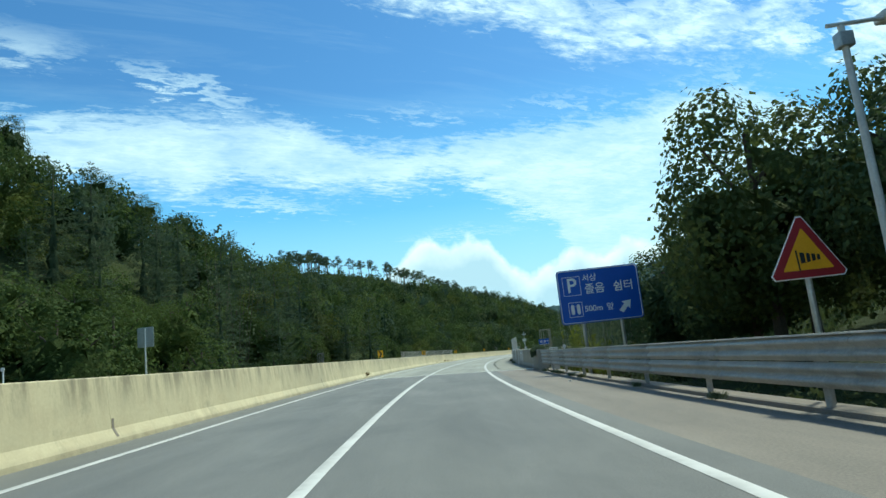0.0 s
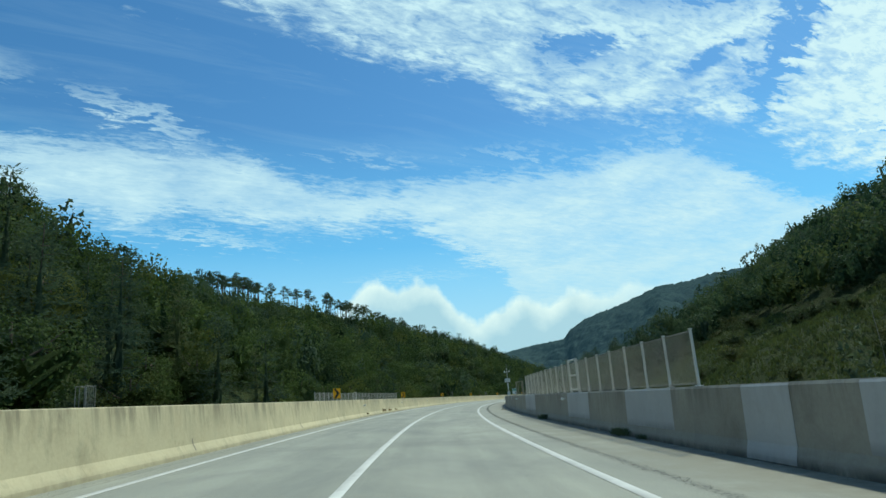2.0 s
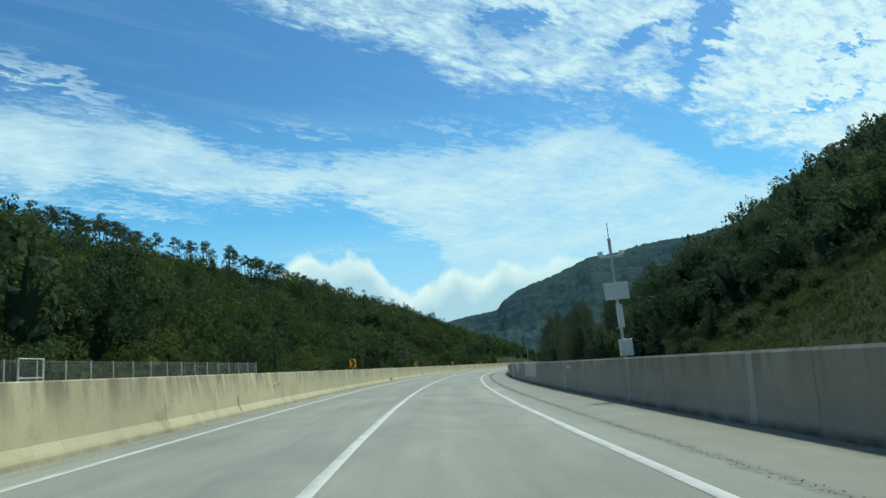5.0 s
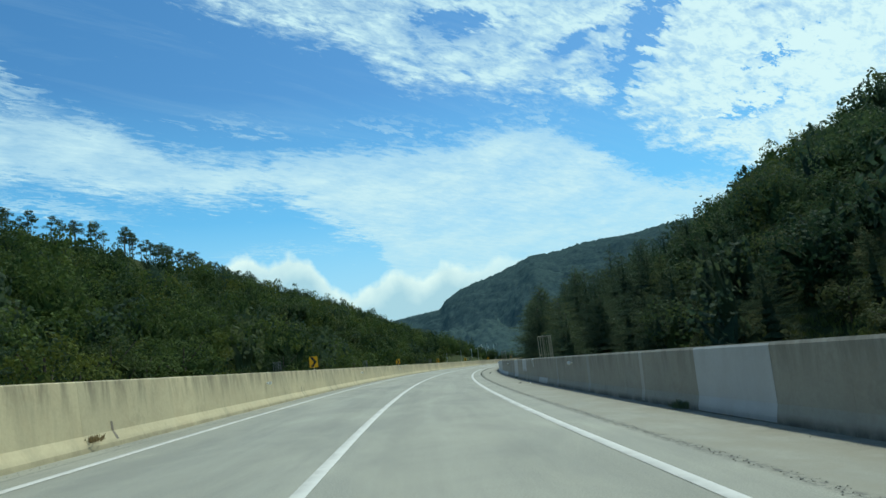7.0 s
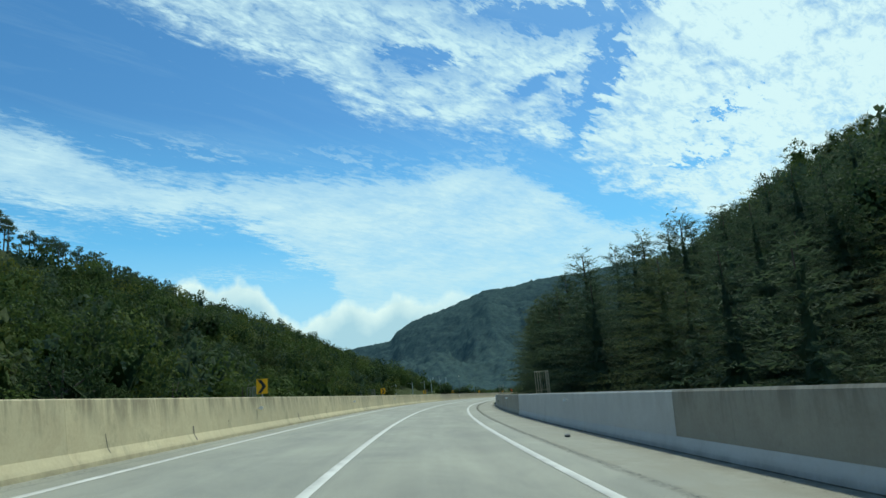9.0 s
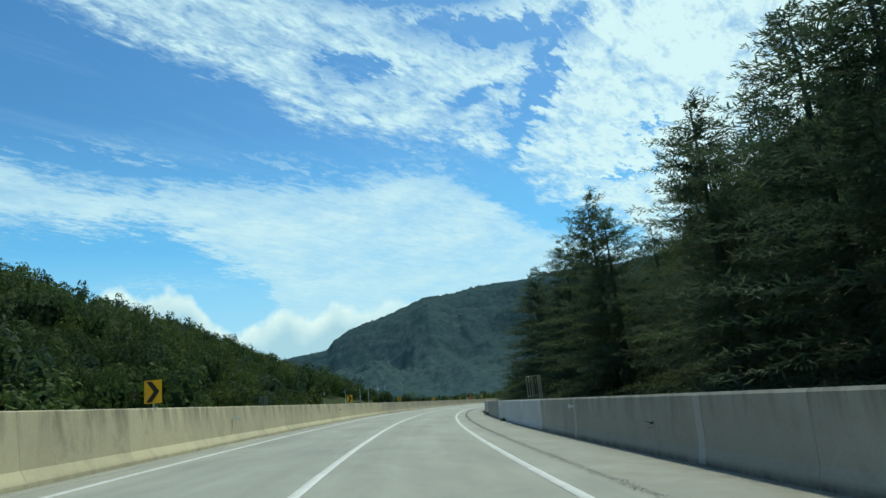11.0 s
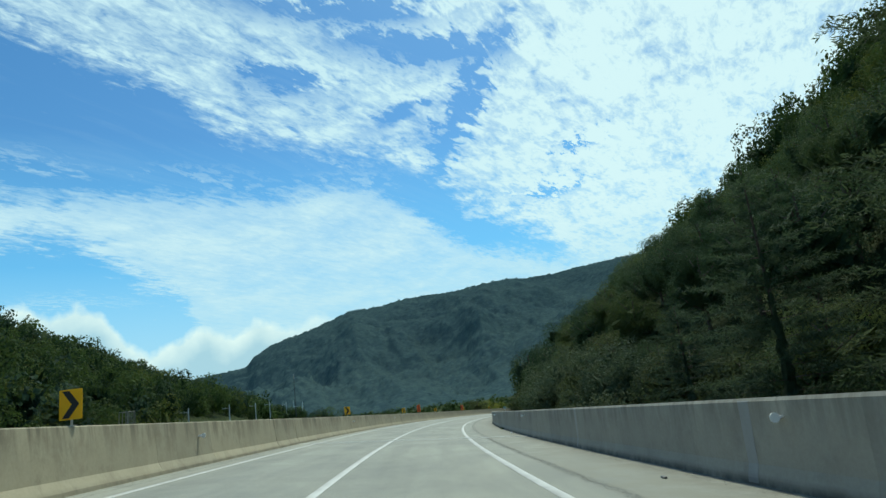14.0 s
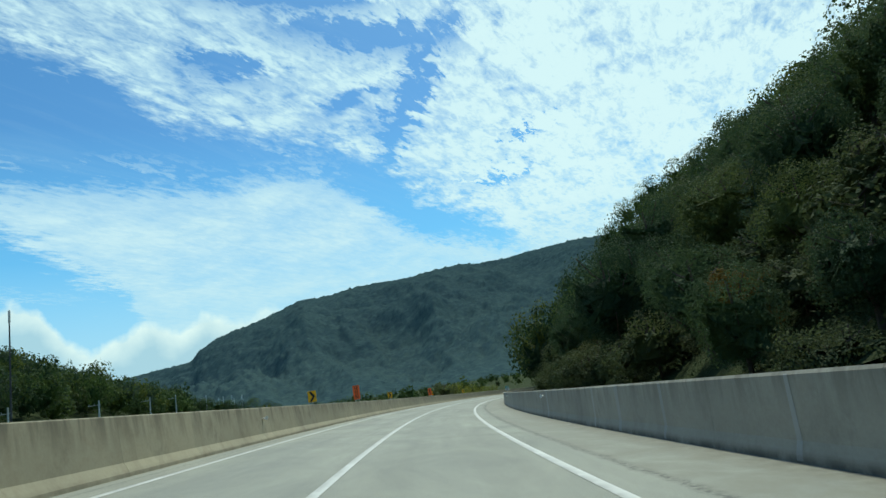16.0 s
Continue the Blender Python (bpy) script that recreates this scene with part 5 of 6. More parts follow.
def cone_crown(seed, h, rad, gap, twig, step, start=0.05, thin=0.17, core=18, least=9, inner=0.30):
    """Crown of a conifer: drooping boughs in uneven whorls, feathered with hanging twigs."""
    rng = np.random.default_rng(seed)
    cs, al, sz = [], [], []
    z = h * start
    while z < h * 0.99:
        t = (z / h - start) / (1 - start)
        ln = rad * (1 - t) ** 0.70 * rng.uniform(0.78, 1.10) + 0.30
        m = int(rng.integers(4, 7))
        a0 = rng.uniform(0, 6.28)
        for k in range(m):
            a = a0 + k * 6.283 / m + rng.uniform(-0.4, 0.4)
            l = ln * rng.uniform(0.68, 1.12)
            lift = rng.normal() * 0.8 * gap
            cnt = max(int(l / step * (1 + 0.6 * t)), least)
            u = np.linspace(0.14, 1.0, cnt) ** 0.85
            side = np.where(np.arange(cnt) % 2, 1.0, -1.0)
            # boughs rise near the top, sag lower down and lift again at their ends
            sag = l * (0.34 * t * u - (0.34 - 0.2 * t) * u * u + 0.10 * u ** 4)
            reach = twig * (0.55 + 0.75 * (1 - u)) * rng.uniform(0.6, 1.3, cnt) * (1 - 0.3 * t)
            way = side * rng.uniform(0.45, 1.15, cnt) * (u < 0.97)
            d = np.stack([np.cos(a + way), np.sin(a + way), -0.30 + 0.5 * t + rng.normal(size=cnt) * 0.50], 1)
            c = np.stack([np.cos(a) * u * l, np.sin(a) * u * l, z + sag + rng.normal(size=cnt) * 0.07 + lift], 1) + unit(d) * reach[:, None] * 0.45
            cs.append(c), al.append(d), sz.append(reach)
        z += gap * rng.uniform(0.6, 1.3) * (1.0 - 0.45 * t)
    c, d, s = np.concatenate(cs), np.concatenate(al), np.concatenate(sz)
    parts = [kites(c, d, s, s * thin + 0.05 * twig, rng, 1.6)]
    # the dense dark inside of the crown, in ragged tiers
    rows, ring = core, 11
    v, q = np.meshgrid(np.linspace(0, 1, rows), np.arange(ring) * 6.283 / ring, indexing="ij")
    r = rad * inner * (1 - v) ** 1.5 * rng.uniform(0.45, 1.25, v.shape) * np.where(np.arange(rows) % 2, 1.0, 0.6)[:, None] + 0.02
    body = np.stack([r * np.cos(q), r * np.sin(q), h * (start + (0.97 - start) * v) - 0.25 * r], 2).reshape(-1, 3)
    i, j = np.meshgrid(np.arange(rows - 1), np.arange(ring), indexing="ij")
    k0, k1 = (i * ring + j).ravel(), (i * ring + (j + 1) % ring).ravel()
    parts.append((body, np.concatenate([np.stack([k0, k1, k1 + ring], 1), np.stack([k0, k1 + ring, k0 + ring], 1)])))
    return gather(parts)


def cone_trunk(seed, h, limbs=34):
    rng = np.random.default_rng(seed + 300)
    parts = [stem([(0, 0, -0.6), (0.03, 0, h * 0.5), (0, 0.02, h * 0.99)], 0.0125 * h, 0.002 * h)]
    for i in range(limbs):
        a, z = rng.uniform(0, 6.28), h * rng.uniform(0.10, 0.95)
        l = h * 0.24 * (1 - z / h) + 0.3
        parts.append(stem([(0, 0, z), (l * math.cos(a), l * math.sin(a), z + (0.3 * z / h - 0.12) * l)], 0.024, 0.006, 3))
    return gather(parts)


def pine_crown(seed, h, rad, n, leaf):
    """Flat-topped pine: a bare stem and a few tufted clouds of needles."""
    rng = np.random.default_rng(seed)
    parts = []
    for i in range(6):
        z = h * (0.58 + 0.075 * i)
        q = rad * rng.uniform(0.25, 0.9) * (1.0 if i < 4 else 0.4)
        a = rng.uniform(0, 6.28)
        r = rad * rng.uniform(0.34, 0.55)
        v = unit(rng.normal(size=(n // 6, 3)))
        c = np.array([q * math.cos(a), q * math.sin(a), z]) + v * r * rng.uniform(0.5, 1.1, (n // 6, 1)) * np.array([1, 1, 0.42])
        s = leaf * rng.uniform(0.7, 1.3, n // 6)
        parts.append(kites(c, v + np.array([0, 0, 0.4]), s, s * 0.45, rng))
    return gather(parts)


def pine_trunk(seed, h):
    rng = np.random.default_rng(seed + 500)
    parts = [stem([(0, 0, -0.6), (rng.uniform(-0.2, 0.2), 0, h * 0.5), (rng.uniform(-0.4, 0.4), rng.uniform(-0.3, 0.3), h * 0.95)], 0.02 * h, 0.008 * h)]
    for i in range(5):
        a, z = rng.uniform(0, 6.28), h * (0.5 + 0.08 * i)
        parts.append(stem([(0, 0, z), (h * 0.14 * math.cos(a), h * 0.14 * math.sin(a), z + h * 0.07)], 0.05, 0.02, 4))
    return gather(parts)


def sapling_crown(seed, h, n, leaf):
    """Upright whippy shoots with sparse leaves."""
    rng = np.random.default_rng(seed)
    cs, al = [], []
    for k in range(9):
        a, q = rng.uniform(0, 6.28), rng.uniform(0.1, 0.9)
        hh = h * rng.uniform(0.5, 1.0)
        u = rng.uniform(0.15, 1.0, n // 9)
        wob = rng.normal(size=(n // 9, 2)) * (0.30 * (1.15 - u))[:, None]
        cs.append(np.stack([q * math.cos(a) * (0.35 + u) + wob[:, 0], q * math.sin(a) * (0.35 + u) + wob[:, 1], u * hh], 1))
        al.append(rng.normal(size=(n // 9, 3)) + [0, 0, 0.4])
    c = np.concatenate(cs)
    s = leaf * rng.uniform(0.6, 1.3, len(c))
    return kites(c, np.concatenate(al), s, s * 0.6, rng)


def sapling_stems(seed, h):
    rng = np.random.default_rng(seed)
    parts = []
    for k in range(9):
        a, q = rng.uniform(0, 6.28), rng.uniform(0.1, 0.9)
        hh = h * rng.uniform(0.5, 1.0)
        rng.uniform(0.15, 1.0, 3)
        parts.append(stem([(q * 0.35 * math.cos(a), q * 0.35 * math.sin(a), -0.3), (q * 0.9 * math.cos(a), q * 0.9 * math.sin(a), hh * 0.55), (q * 1.35 * math.cos(a), q * 1.35 * math.sin(a), hh)], 0.016, 0.005, 5))
    return parts


def plant(name, crown, trunk, leaf_mat, bark, label, category, group=""):
    t = thing(name, Matrix(), label, category, group)
    c = raw_object("crown", crown[0], crown[1], leaf_mat)
    c.parent = t
    for piece in trunk if isinstance(trunk, list) else [trunk]:
        k = raw_object("trunk" if piece is trunk else "stem", piece[0], piece[1], bark)
        k.parent = t
    return t


class Kind:
    """A few models of one sort of tree; each call stands one more in the place."""

    def __init__(self, models):
        self.models, self.used = models, set()

    def stand(self, i, x, y, z, scale, turn, squash=1.0):
        src = self.models[i % len(self.models)]
        m = Matrix.Translation((x, y, z)) @ Matrix.Rotation(turn, 4, "Z")
        ob = src if id(src) not in self.used else copy_thing(src, m)
        self.used.add(id(src))
        ob.matrix_basis = m @ Matrix.Diagonal((scale, scale, scale * squash, 1))
        return ob


def models(make_crown, make_trunk, count, name, leaf_mat, bark, label, category, group):
    return Kind([plant(name, make_crown(k), make_trunk(k), leaf_mat, bark, label, category, group) for k in range(count)])


BROAD_NEAR = models(lambda k: broad_crown(10 + k, 8.0, 3.1, 6500, 0.125, 0.05, 15, 3), lambda k: broad_trunk(10 + k, 8.0, 2.9), 5, "tree", M_LEAF_SHADE, M_BARK,
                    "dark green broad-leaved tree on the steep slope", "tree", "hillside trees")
BROAD_MID = models(lambda k: broad_crown(15 + k, 8.0, 3.1, 4400, 0.145, 0.04, 14, 3), lambda k: broad_trunk(15 + k, 8.0, 2.9), 4, "tree", M_LEAF_SHADE, M_BARK,
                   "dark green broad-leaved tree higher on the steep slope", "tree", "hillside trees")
BROAD_LEFT = models(lambda k: broad_crown(20 + k, 8.0, 3.6, 3400, 0.19, 0.0, 14, 3), lambda k: broad_trunk(20 + k, 8.0, 3.0), 5, "tree", M_LEAF, M_BARK,
                    "green broad-leaved tree on the wooded slope", "tree", "slope trees")
CONIFER = models(lambda k: cone_crown(30 + k, 18.0, 7.4, 0.58, 0.52, 0.090, 0.05, 0.15, 26), lambda k: cone_trunk(30 + k, 18.0), 4, "conifer_tree", M_NEEDLE, M_BARK,
                 "tall dark conifer with drooping boughs beside the road", "tree", "conifer stand")
CONIFER_EDGE = models(lambda k: cone_crown(32 + k, 18.0, 8.2, 0.54, 0.50, 0.048, 0.05, 0.11, 34, 9, 0.12), lambda k: cone_trunk(32 + k, 18.0, 60), 3, "conifer_tree", M_NEEDLE, M_BARK,
                      "tall feathery dark conifer at the edge of the stand", "tree", "conifer stand")
CONIFER_BACK = models(lambda k: cone_crown(35 + k, 18.0, 7.4, 0.72, 0.72, 0.19, 0.05, 0.20, 24, 6, 0.36), lambda k: cone_trunk(35 + k, 18.0), 3, "conifer_tree", M_NEEDLE, M_BARK,
                      "tall dark conifer deeper in the dense stand", "tree", "conifer stand")
CONIFER_SMALL = models(lambda k: cone_crown(40 + k, 9.0, 2.9, 0.60, 0.46, 0.11, 0.05, 0.22, 14, 5, 0.20), lambda k: cone_trunk(40 + k, 9.0, 8), 2, "conifer_tree", M_NEEDLE, M_BARK,
                       "young dark conifer on the wooded slope", "tree", "slope conifers")
TALL = models(lambda k: broad_crown(50 + k, 12.0, 4.3, 9000, 0.24, 0.03, 20, 3), lambda k: broad_trunk(50 + k, 12.0, 3.8), 3, "tree", M_LEAF_SHADE, M_BARK,
              "tall dark roadside tree behind the guardrail", "tree", "roadside trees")
PINE = models(lambda k: pine_crown(60 + k, 10.0, 2.7, 420, 0.55), lambda k: pine_trunk(60 + k, 10.0), 4, "pine_tree", M_NEEDLE, M_BARK,
              "slender flat-topped pine on the ridge", "tree", "ridge pines")
SAPLING = models(lambda k: sapling_crown(70 + k, 5.5, 1100, 0.15), lambda k: sapling_stems(70 + k, 5.5), 3, "sapling", M_LEAF_PALE, M_PALE_BARK,
                 "pale green sapling clump with upright shoots", "shrub", "saplings by the bridge")
SHRUB = models(lambda k: broad_crown(80 + k, 2.6, 1.8, 640, 0.19, 0.0, 9), lambda k: broad_trunk(80 + k, 2.6, 1.4), 3, "shrub", M_LEAF_SHRUB, M_BARK,
               "low rounded green shrub on the grassy slope", "shrub", "slope shrubs")
PALE_BUSH = models(lambda k: broad_crown(85 + k, 2.6, 1.5, 2000, 0.085, 0.0, 12, 2, 0.1), lambda k: broad_trunk(85 + k, 1.5, 0.8), 3, "shrub", M_LEAF_PALE, M_BARK,
                   "pale grey-green flowering bush behind the barrier", "shrub", "bushes behind the barrier")
BUSH = models(lambda k: broad_crown(180 + k, 2.6, 1.7, 2600, 0.085, 0.0, 12, 3), lambda k: broad_trunk(180 + k, 2.6, 1.4), 3, "bush", M_LEAF_SHRUB, M_BARK,
              "dense green bush at the foot of the steep slope", "bush", "bushes on the steep slope")
GLOW_BUSH = models(lambda k: broad_crown(88 + k, 2.6, 1.8, 600, 0.20, 0.0, 10), lambda k: broad_trunk(88 + k, 2.6, 1.4), 2, "shrub", M_LEAF_BRIGHT, M_BARK,
                   "large yellow-green bush beside the far bend", "shrub", "bushes at the far bend")
SHOOT = models(lambda k: sapling_crown(72 + k, 6.0, 1300, 0.17), lambda k: sapling_stems(72 + k, 6.0), 2, "sapling", M_LEAF_BRIGHT, M_PALE_BARK,
               "bright yellow-green leafy shoots behind the guardrail", "shrub", "shoots behind the guardrail")
BARE = models(lambda k: sapling_crown(75 + k, 8.0, 260, 0.20), lambda k: sapling_stems(75 + k, 8.0), 2, "tree", M_LEAF_PALE, M_BARK,
              "tall thin half-bare tree with upright branches", "tree", "half-bare trees")
RUST = models(lambda k: broad_crown(90 + k, 6.0, 2.4, 1700, 0.20, 0.08, 11), lambda k: broad_trunk(90 + k, 6.0, 2.3), 1, "tree", M_LEAF_RUST, M_BARK,
              "small tree with turning rust-coloured leaves", "tree", "turning trees")


def jitter(x0, x1, y0, y1, step, seed):
    rng = np.random.default_rng(seed)
    gx, gy = np.meshgrid(np.arange(x0, x1, step), np.arange(y0, y1, step))
    x = gx.ravel() + rng.uniform(-0.45, 0.45, gx.size) * step
    y = gy.ravel() + rng.uniform(-0.45, 0.45, gx.size) * step
    return x, y, rng


def woods(name, spots, templates, rng, size, label):
    """Far woods as one mesh: each spot takes a turned and scaled copy of a template."""
    cs, fs, own, k = [], [], [], 0
    for i, (x, y, z) in enumerate(spots):
        c, f = templates[int(rng.integers(len(templates)))]
        a, s = rng.uniform(0, 6.28), rng.uniform(*size)
        ca, sa_ = math.cos(a) * s, math.sin(a) * s
        q = np.empty_like(c)
        q[:, 0], q[:, 1], q[:, 2] = c[:, 0] * ca - c[:, 1] * sa_ + x, c[:, 0] * sa_ + c[:, 1] * ca + y, c[:, 2] * s * rng.uniform(0.78, 1.28) + z - 0.4
        cs.append(q)
        fs.append(f + k)
        own.append(np.full(len(f), rng.random()))
        k += len(c)
    ob = raw_object(name, np.concatenate(cs), np.concatenate(fs), M_LEAF)
    ob.data.attributes.new("tint", "FLOAT", "FACE").data.foreach_set("value", np.concatenate(own).astype(np.float32))
    return tagged(ob, label, "woods", "", "stuff")


FINE_BROAD = [broad_crown(105 + k, 8.0, 3.3, 820, 0.30, 0.0, 12) for k in range(5)]
MID_BROAD = [broad_crown(110 + k, 8.0, 3.3, 400, 0.43, 0.0, 10) for k in range(5)]
FAR_BROAD = [broad_crown(115 + k, 8.0, 3.4, 140, 0.75, 0.0, 9) for k in range(5)]
FAR_CONE = [broad_crown(120 + k, 10.0, 2.4, 105, 0.70, 0.0, 12, 2, 0.5) for k in range(3)]
FAR_PINE = [broad_crown(130 + k, 9.0, 2.9, 105, 0.70, 0.25, 8) for k in range(2)]


def left_woods():
    x, y, rng = jitter(-150, 330, -70, 960, 6.2, 21)
    z, side, r, past, s, d = land(x, y)
    keep = (side < 0) & (r > 0.0) & (-d > foot_left(s) + 1.0) & (past < np.where((y > 325) & (y < 540), -17, 9)) & (s > -50) & (x < np.where(y > 470, np.minimum(107 + 0.27 * (y - 360), 122 + 0.515 * (y - 511)), 107 + 0.27 * (y - 360)) + 60 * (y < 420))
    x, y, z, s, d = x[keep], y[keep], z[keep], s[keep], d[keep]
    near = ((s < 120) & (-d < 42)) | ((s < 285) & (-d < 27)) | ((s > 372) & (s < 440) & (-d < 40))
    n = 0
    for i in np.nonzero(near)[0]:
        sc = rng.uniform(0.85, 1.3)
        if rng.random() < (0.30 if s[i] < 62 else 0.58 if s[i] < 130 else 0.15):
            CONIFER_SMALL.stand(n, x[i], y[i], z[i] - 0.3, sc * (1.0 if s[i] < 62 else 1.3), rng.uniform(0, 6.28))
        else:
            BROAD_LEFT.stand(n, x[i], y[i], z[i] - 0.9, sc, rng.uniform(0, 6.28), rng.uniform(0.85, 1.15))
        n += 1
    spots = np.stack([x, y, z - 1.1], 1)[~near]
    upper = np.clip((past[keep] + 42) / 26, 0, 1)[~near] * (s > 150)[~near]
    by_road = ((np.abs(d) < 56) & (s < 280)) | ((np.abs(d) < 64) & (s > 330) & (s < 450))
    close = ((np.abs(d) < 125) & ~by_road)[~near]
    beside = by_road[~near]
    pick = rng.random(len(spots)) * (1 - 0.02 * upper) + 0.62 * upper * (rng.random(len(spots)) < 0.8)
    woods("woods_left", spots[(pick < 0.80) & close], MID_BROAD, rng, (0.80, 1.62), "dense green mixed woods beside the road")
    woods("woods_roadside", spots[(pick < 0.80) & beside], FINE_BROAD, rng, (0.85, 1.60), "dense green leafy woods along the road")
    woods("woods_left_far", spots[(pick < 0.80) & ~close & ~beside], FAR_BROAD, rng, (0.80, 1.50), "dense green mixed woods on the valley's sunny slope")
    ob = woods("woods_left_conifers", spots[pick >= 0.80], FAR_CONE + FAR_PINE, rng, (0.85, 1.35), "dark conifers scattered through the valley woods")
    ob.data.materials[0] = M_NEEDLE


def ridge_pines():
    rng = np.random.default_rng(8)
    n = 0
    for a, b in zip(CREST_L, CREST_L[1:]):
        if not (330 < a[1] < 560):
            continue
        for k in range(2):
            u = rng.uniform(0, 1)
            x, y = a[0] + (b[0] - a[0]) * u + rng.normal(), a[1] + (b[1] - a[1]) * u + rng.normal()
            z = float(land([x], [y])[0][0])
            PINE.stand(n, x, y, z, rng.uniform(0.95, 1.35), rng.uniform(0, 6.28))
            n += 1
    for x, y, h in ((-62, 120, 1.35), (-61, 135, 1.3), (-60, 155, 1.25), (-66, 98, 1.4), (-63, 128, 1.1)):
        z = float(land([x], [y])[0][0])
        BROAD_LEFT.stand(n, x, y, z, h, n)
        n += 1


def right_woods():
    # hill over the grassy slope
    x, y, rng = jitter(40, 300, -60, 480, 5.0, 22)
    z, side, r, past, s, d = land(x, y)
    grass = (s > 45) & (s < 222) & (d < np.interp(s, (45, 80, 180, 212, 220, 222), (50, 52, 55, 45, 14, 10)))
    hill = (side > 0) & (past < 9) & (d > foot_right(s) + 1.5) & ~grass & (s < 330)
    stand_ = (s > 222) & (s < 336) & (d < 30)
    far = hill & ~stand_ & (s > 45)
    spots = np.stack([x, y, z], 1)[far]
    pick = rng.random(len(spots))
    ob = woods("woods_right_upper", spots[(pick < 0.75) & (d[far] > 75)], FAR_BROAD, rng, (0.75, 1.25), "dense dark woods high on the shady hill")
    ob.data.materials[0] = M_LEAF_SHADE
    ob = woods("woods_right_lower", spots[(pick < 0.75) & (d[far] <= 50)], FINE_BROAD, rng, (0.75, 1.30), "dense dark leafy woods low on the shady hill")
    ob.data.materials[0] = M_LEAF_SHADE
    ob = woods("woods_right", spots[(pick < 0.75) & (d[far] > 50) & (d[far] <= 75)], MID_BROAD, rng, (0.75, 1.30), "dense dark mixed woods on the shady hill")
    ob.data.materials[0] = M_LEAF_SHADE
    ob = woods("woods_right_conifers", spots[pick >= 0.75], FAR_CONE, rng, (0.8, 1.25), "dark conifers scattered over the shady hill")
    ob.data.materials[0] = M_NEEDLE
    n = 0
    for i in np.nonzero((side > 0) & grass & (d > 16))[0]:
        if rng.random() < 0.30 + 0.35 * (d[i] > 44):
            SHRUB.stand(n, x[i], y[i], z[i] - 0.2, rng.uniform(0.6, 1.5), rng.uniform(0, 6.28))
            n += 1
    # conifer stand along the road
    n = 0
    for row, (d0, a, b, step) in enumerate(((14.0, 228, 332, 5.6), (20.5, 222, 334, 5.8), (28.0, 218, 334, 6.4), (36.5, 214, 334, 7.2))):
        q = a
        while q < b:
            p = road(q + rng.uniform(-1.5, 1.5), d0 + rng.uniform(-1.5, 1.5))
            z = float(land([p.x], [p.y])[0][0])
            sc = rng.uniform(0.84, 1.02) * float(np.interp(q, (214, 240, 262, 292, 301, 310, 320, 336), (0.52, 0.66, 0.82, 0.98, 0.86, 0.78, 0.64, 0.42))) * (1.0, 0.95, 0.84, 0.72)[row]
            (CONIFER_EDGE if row == 0 and q > 262 else CONIFER if row < 2 and q > 236 else CONIFER_BACK).stand(n, p.x, p.y, z - 0.3, sc * (1.3 if q < 275 else 1.0), rng.uniform(0, 6.28), rng.uniform(0.95, 1.12) * (0.76 if q < 275 else 1.0))
            n += 1
            q += step * rng.uniform(0.8, 1.2)
    p = Vector((94.5, 307.2, 0))
    z = float(land([p.x], [p.y])[0][0])
    CONIFER_EDGE.stand(n, p.x, p.y, z - 0.3, (14.5 - z) / 18, 1.0)
    for s_, d_, k in ((326.0, 13.3, 1.02), (344.0, 15.2, 0.82), (330.5, 13.5, 1.0), (321.5, 15.5, 0.84), (315.5, 15.0, 1.0), (334.5, 17.5, 0.85), (348.0, 11.2, 0.58), (354.0, 11.0, 0.42), (337.0, 18.0, 0.62)):
        p = road(s_, d_)
        CONIFER_EDGE.stand(n, p.x, p.y, float(land([p.x], [p.y])[0][0]) - 0.3, k, s_)
        n += 1
    # the steep slope beyond, close to the road
    x, y, rng = jitter(90, 430, 270, 660, 4.4, 23)
    z, side, r, past, s, d = land(x, y)
    steep = (side > 0) & (past < 9) & (d > foot_right(s) + 1.0) & (s > 330) & (s < 640)
    near = steep & (s < 460) & (d < 34)
    n = 0
    for i in np.nonzero(near)[0]:
        low = d[i] < 17
        q = rng.random()
        top = float(np.interp(s[i], (340, 375, 396, 404, 412, 425, 440, 456), (0.90, 0.78, 0.62, 0.70, 0.95, 1.08, 1.2, 1.35)))
        sc = rng.uniform(0.60, 0.95) * (1.15 if s[i] > 394 else 0.85) * min(top, 0.9) if low else rng.uniform(0.82, 1.03) * top
        if q < 0.10 and not low and d[i] < 26:
            CONIFER_SMALL.stand(n, x[i], y[i], z[i] - 0.3, sc * 0.8, rng.uniform(0, 6.28))
        elif low and q < 0.14:
            SHRUB.stand(n, x[i], y[i], z[i] - 0.2, rng.uniform(0.8, 1.5), rng.uniform(0, 6.28))
        else:
            (BROAD_NEAR if d[i] < 20 and s[i] < 440 else BROAD_MID).stand(n, x[i], y[i], z[i] - 0.4, sc, rng.uniform(0, 6.28), rng.uniform(0.85, 1.15))
        n += 1
    for i in range(95):
        p = road(rng.uniform(352, 462), 10.5 + 7 * rng.random() ** 1.3)
        BUSH.stand(i, p.x, p.y, float(land([p.x], [p.y])[0][0]) - 0.4, rng.uniform(0.8, 1.6), rng.uniform(0, 6.28), rng.uniform(0.7, 1.1))
    for i in range(26):
        p = road(rng.uniform(364, 392), 9.6 + 4.5 * rng.random())
        PALE_BUSH.stand(i, p.x, p.y, float(land([p.x], [p.y])[0][0]) - 0.4, rng.uniform(1.1, 1.8), rng.uniform(0, 6.28), rng.uniform(0.8, 1.2))
    rest = steep & ~near & ((s < 520) | (rng.random(len(s)) < 0.55))
    spots = np.stack([x, y, z], 1)
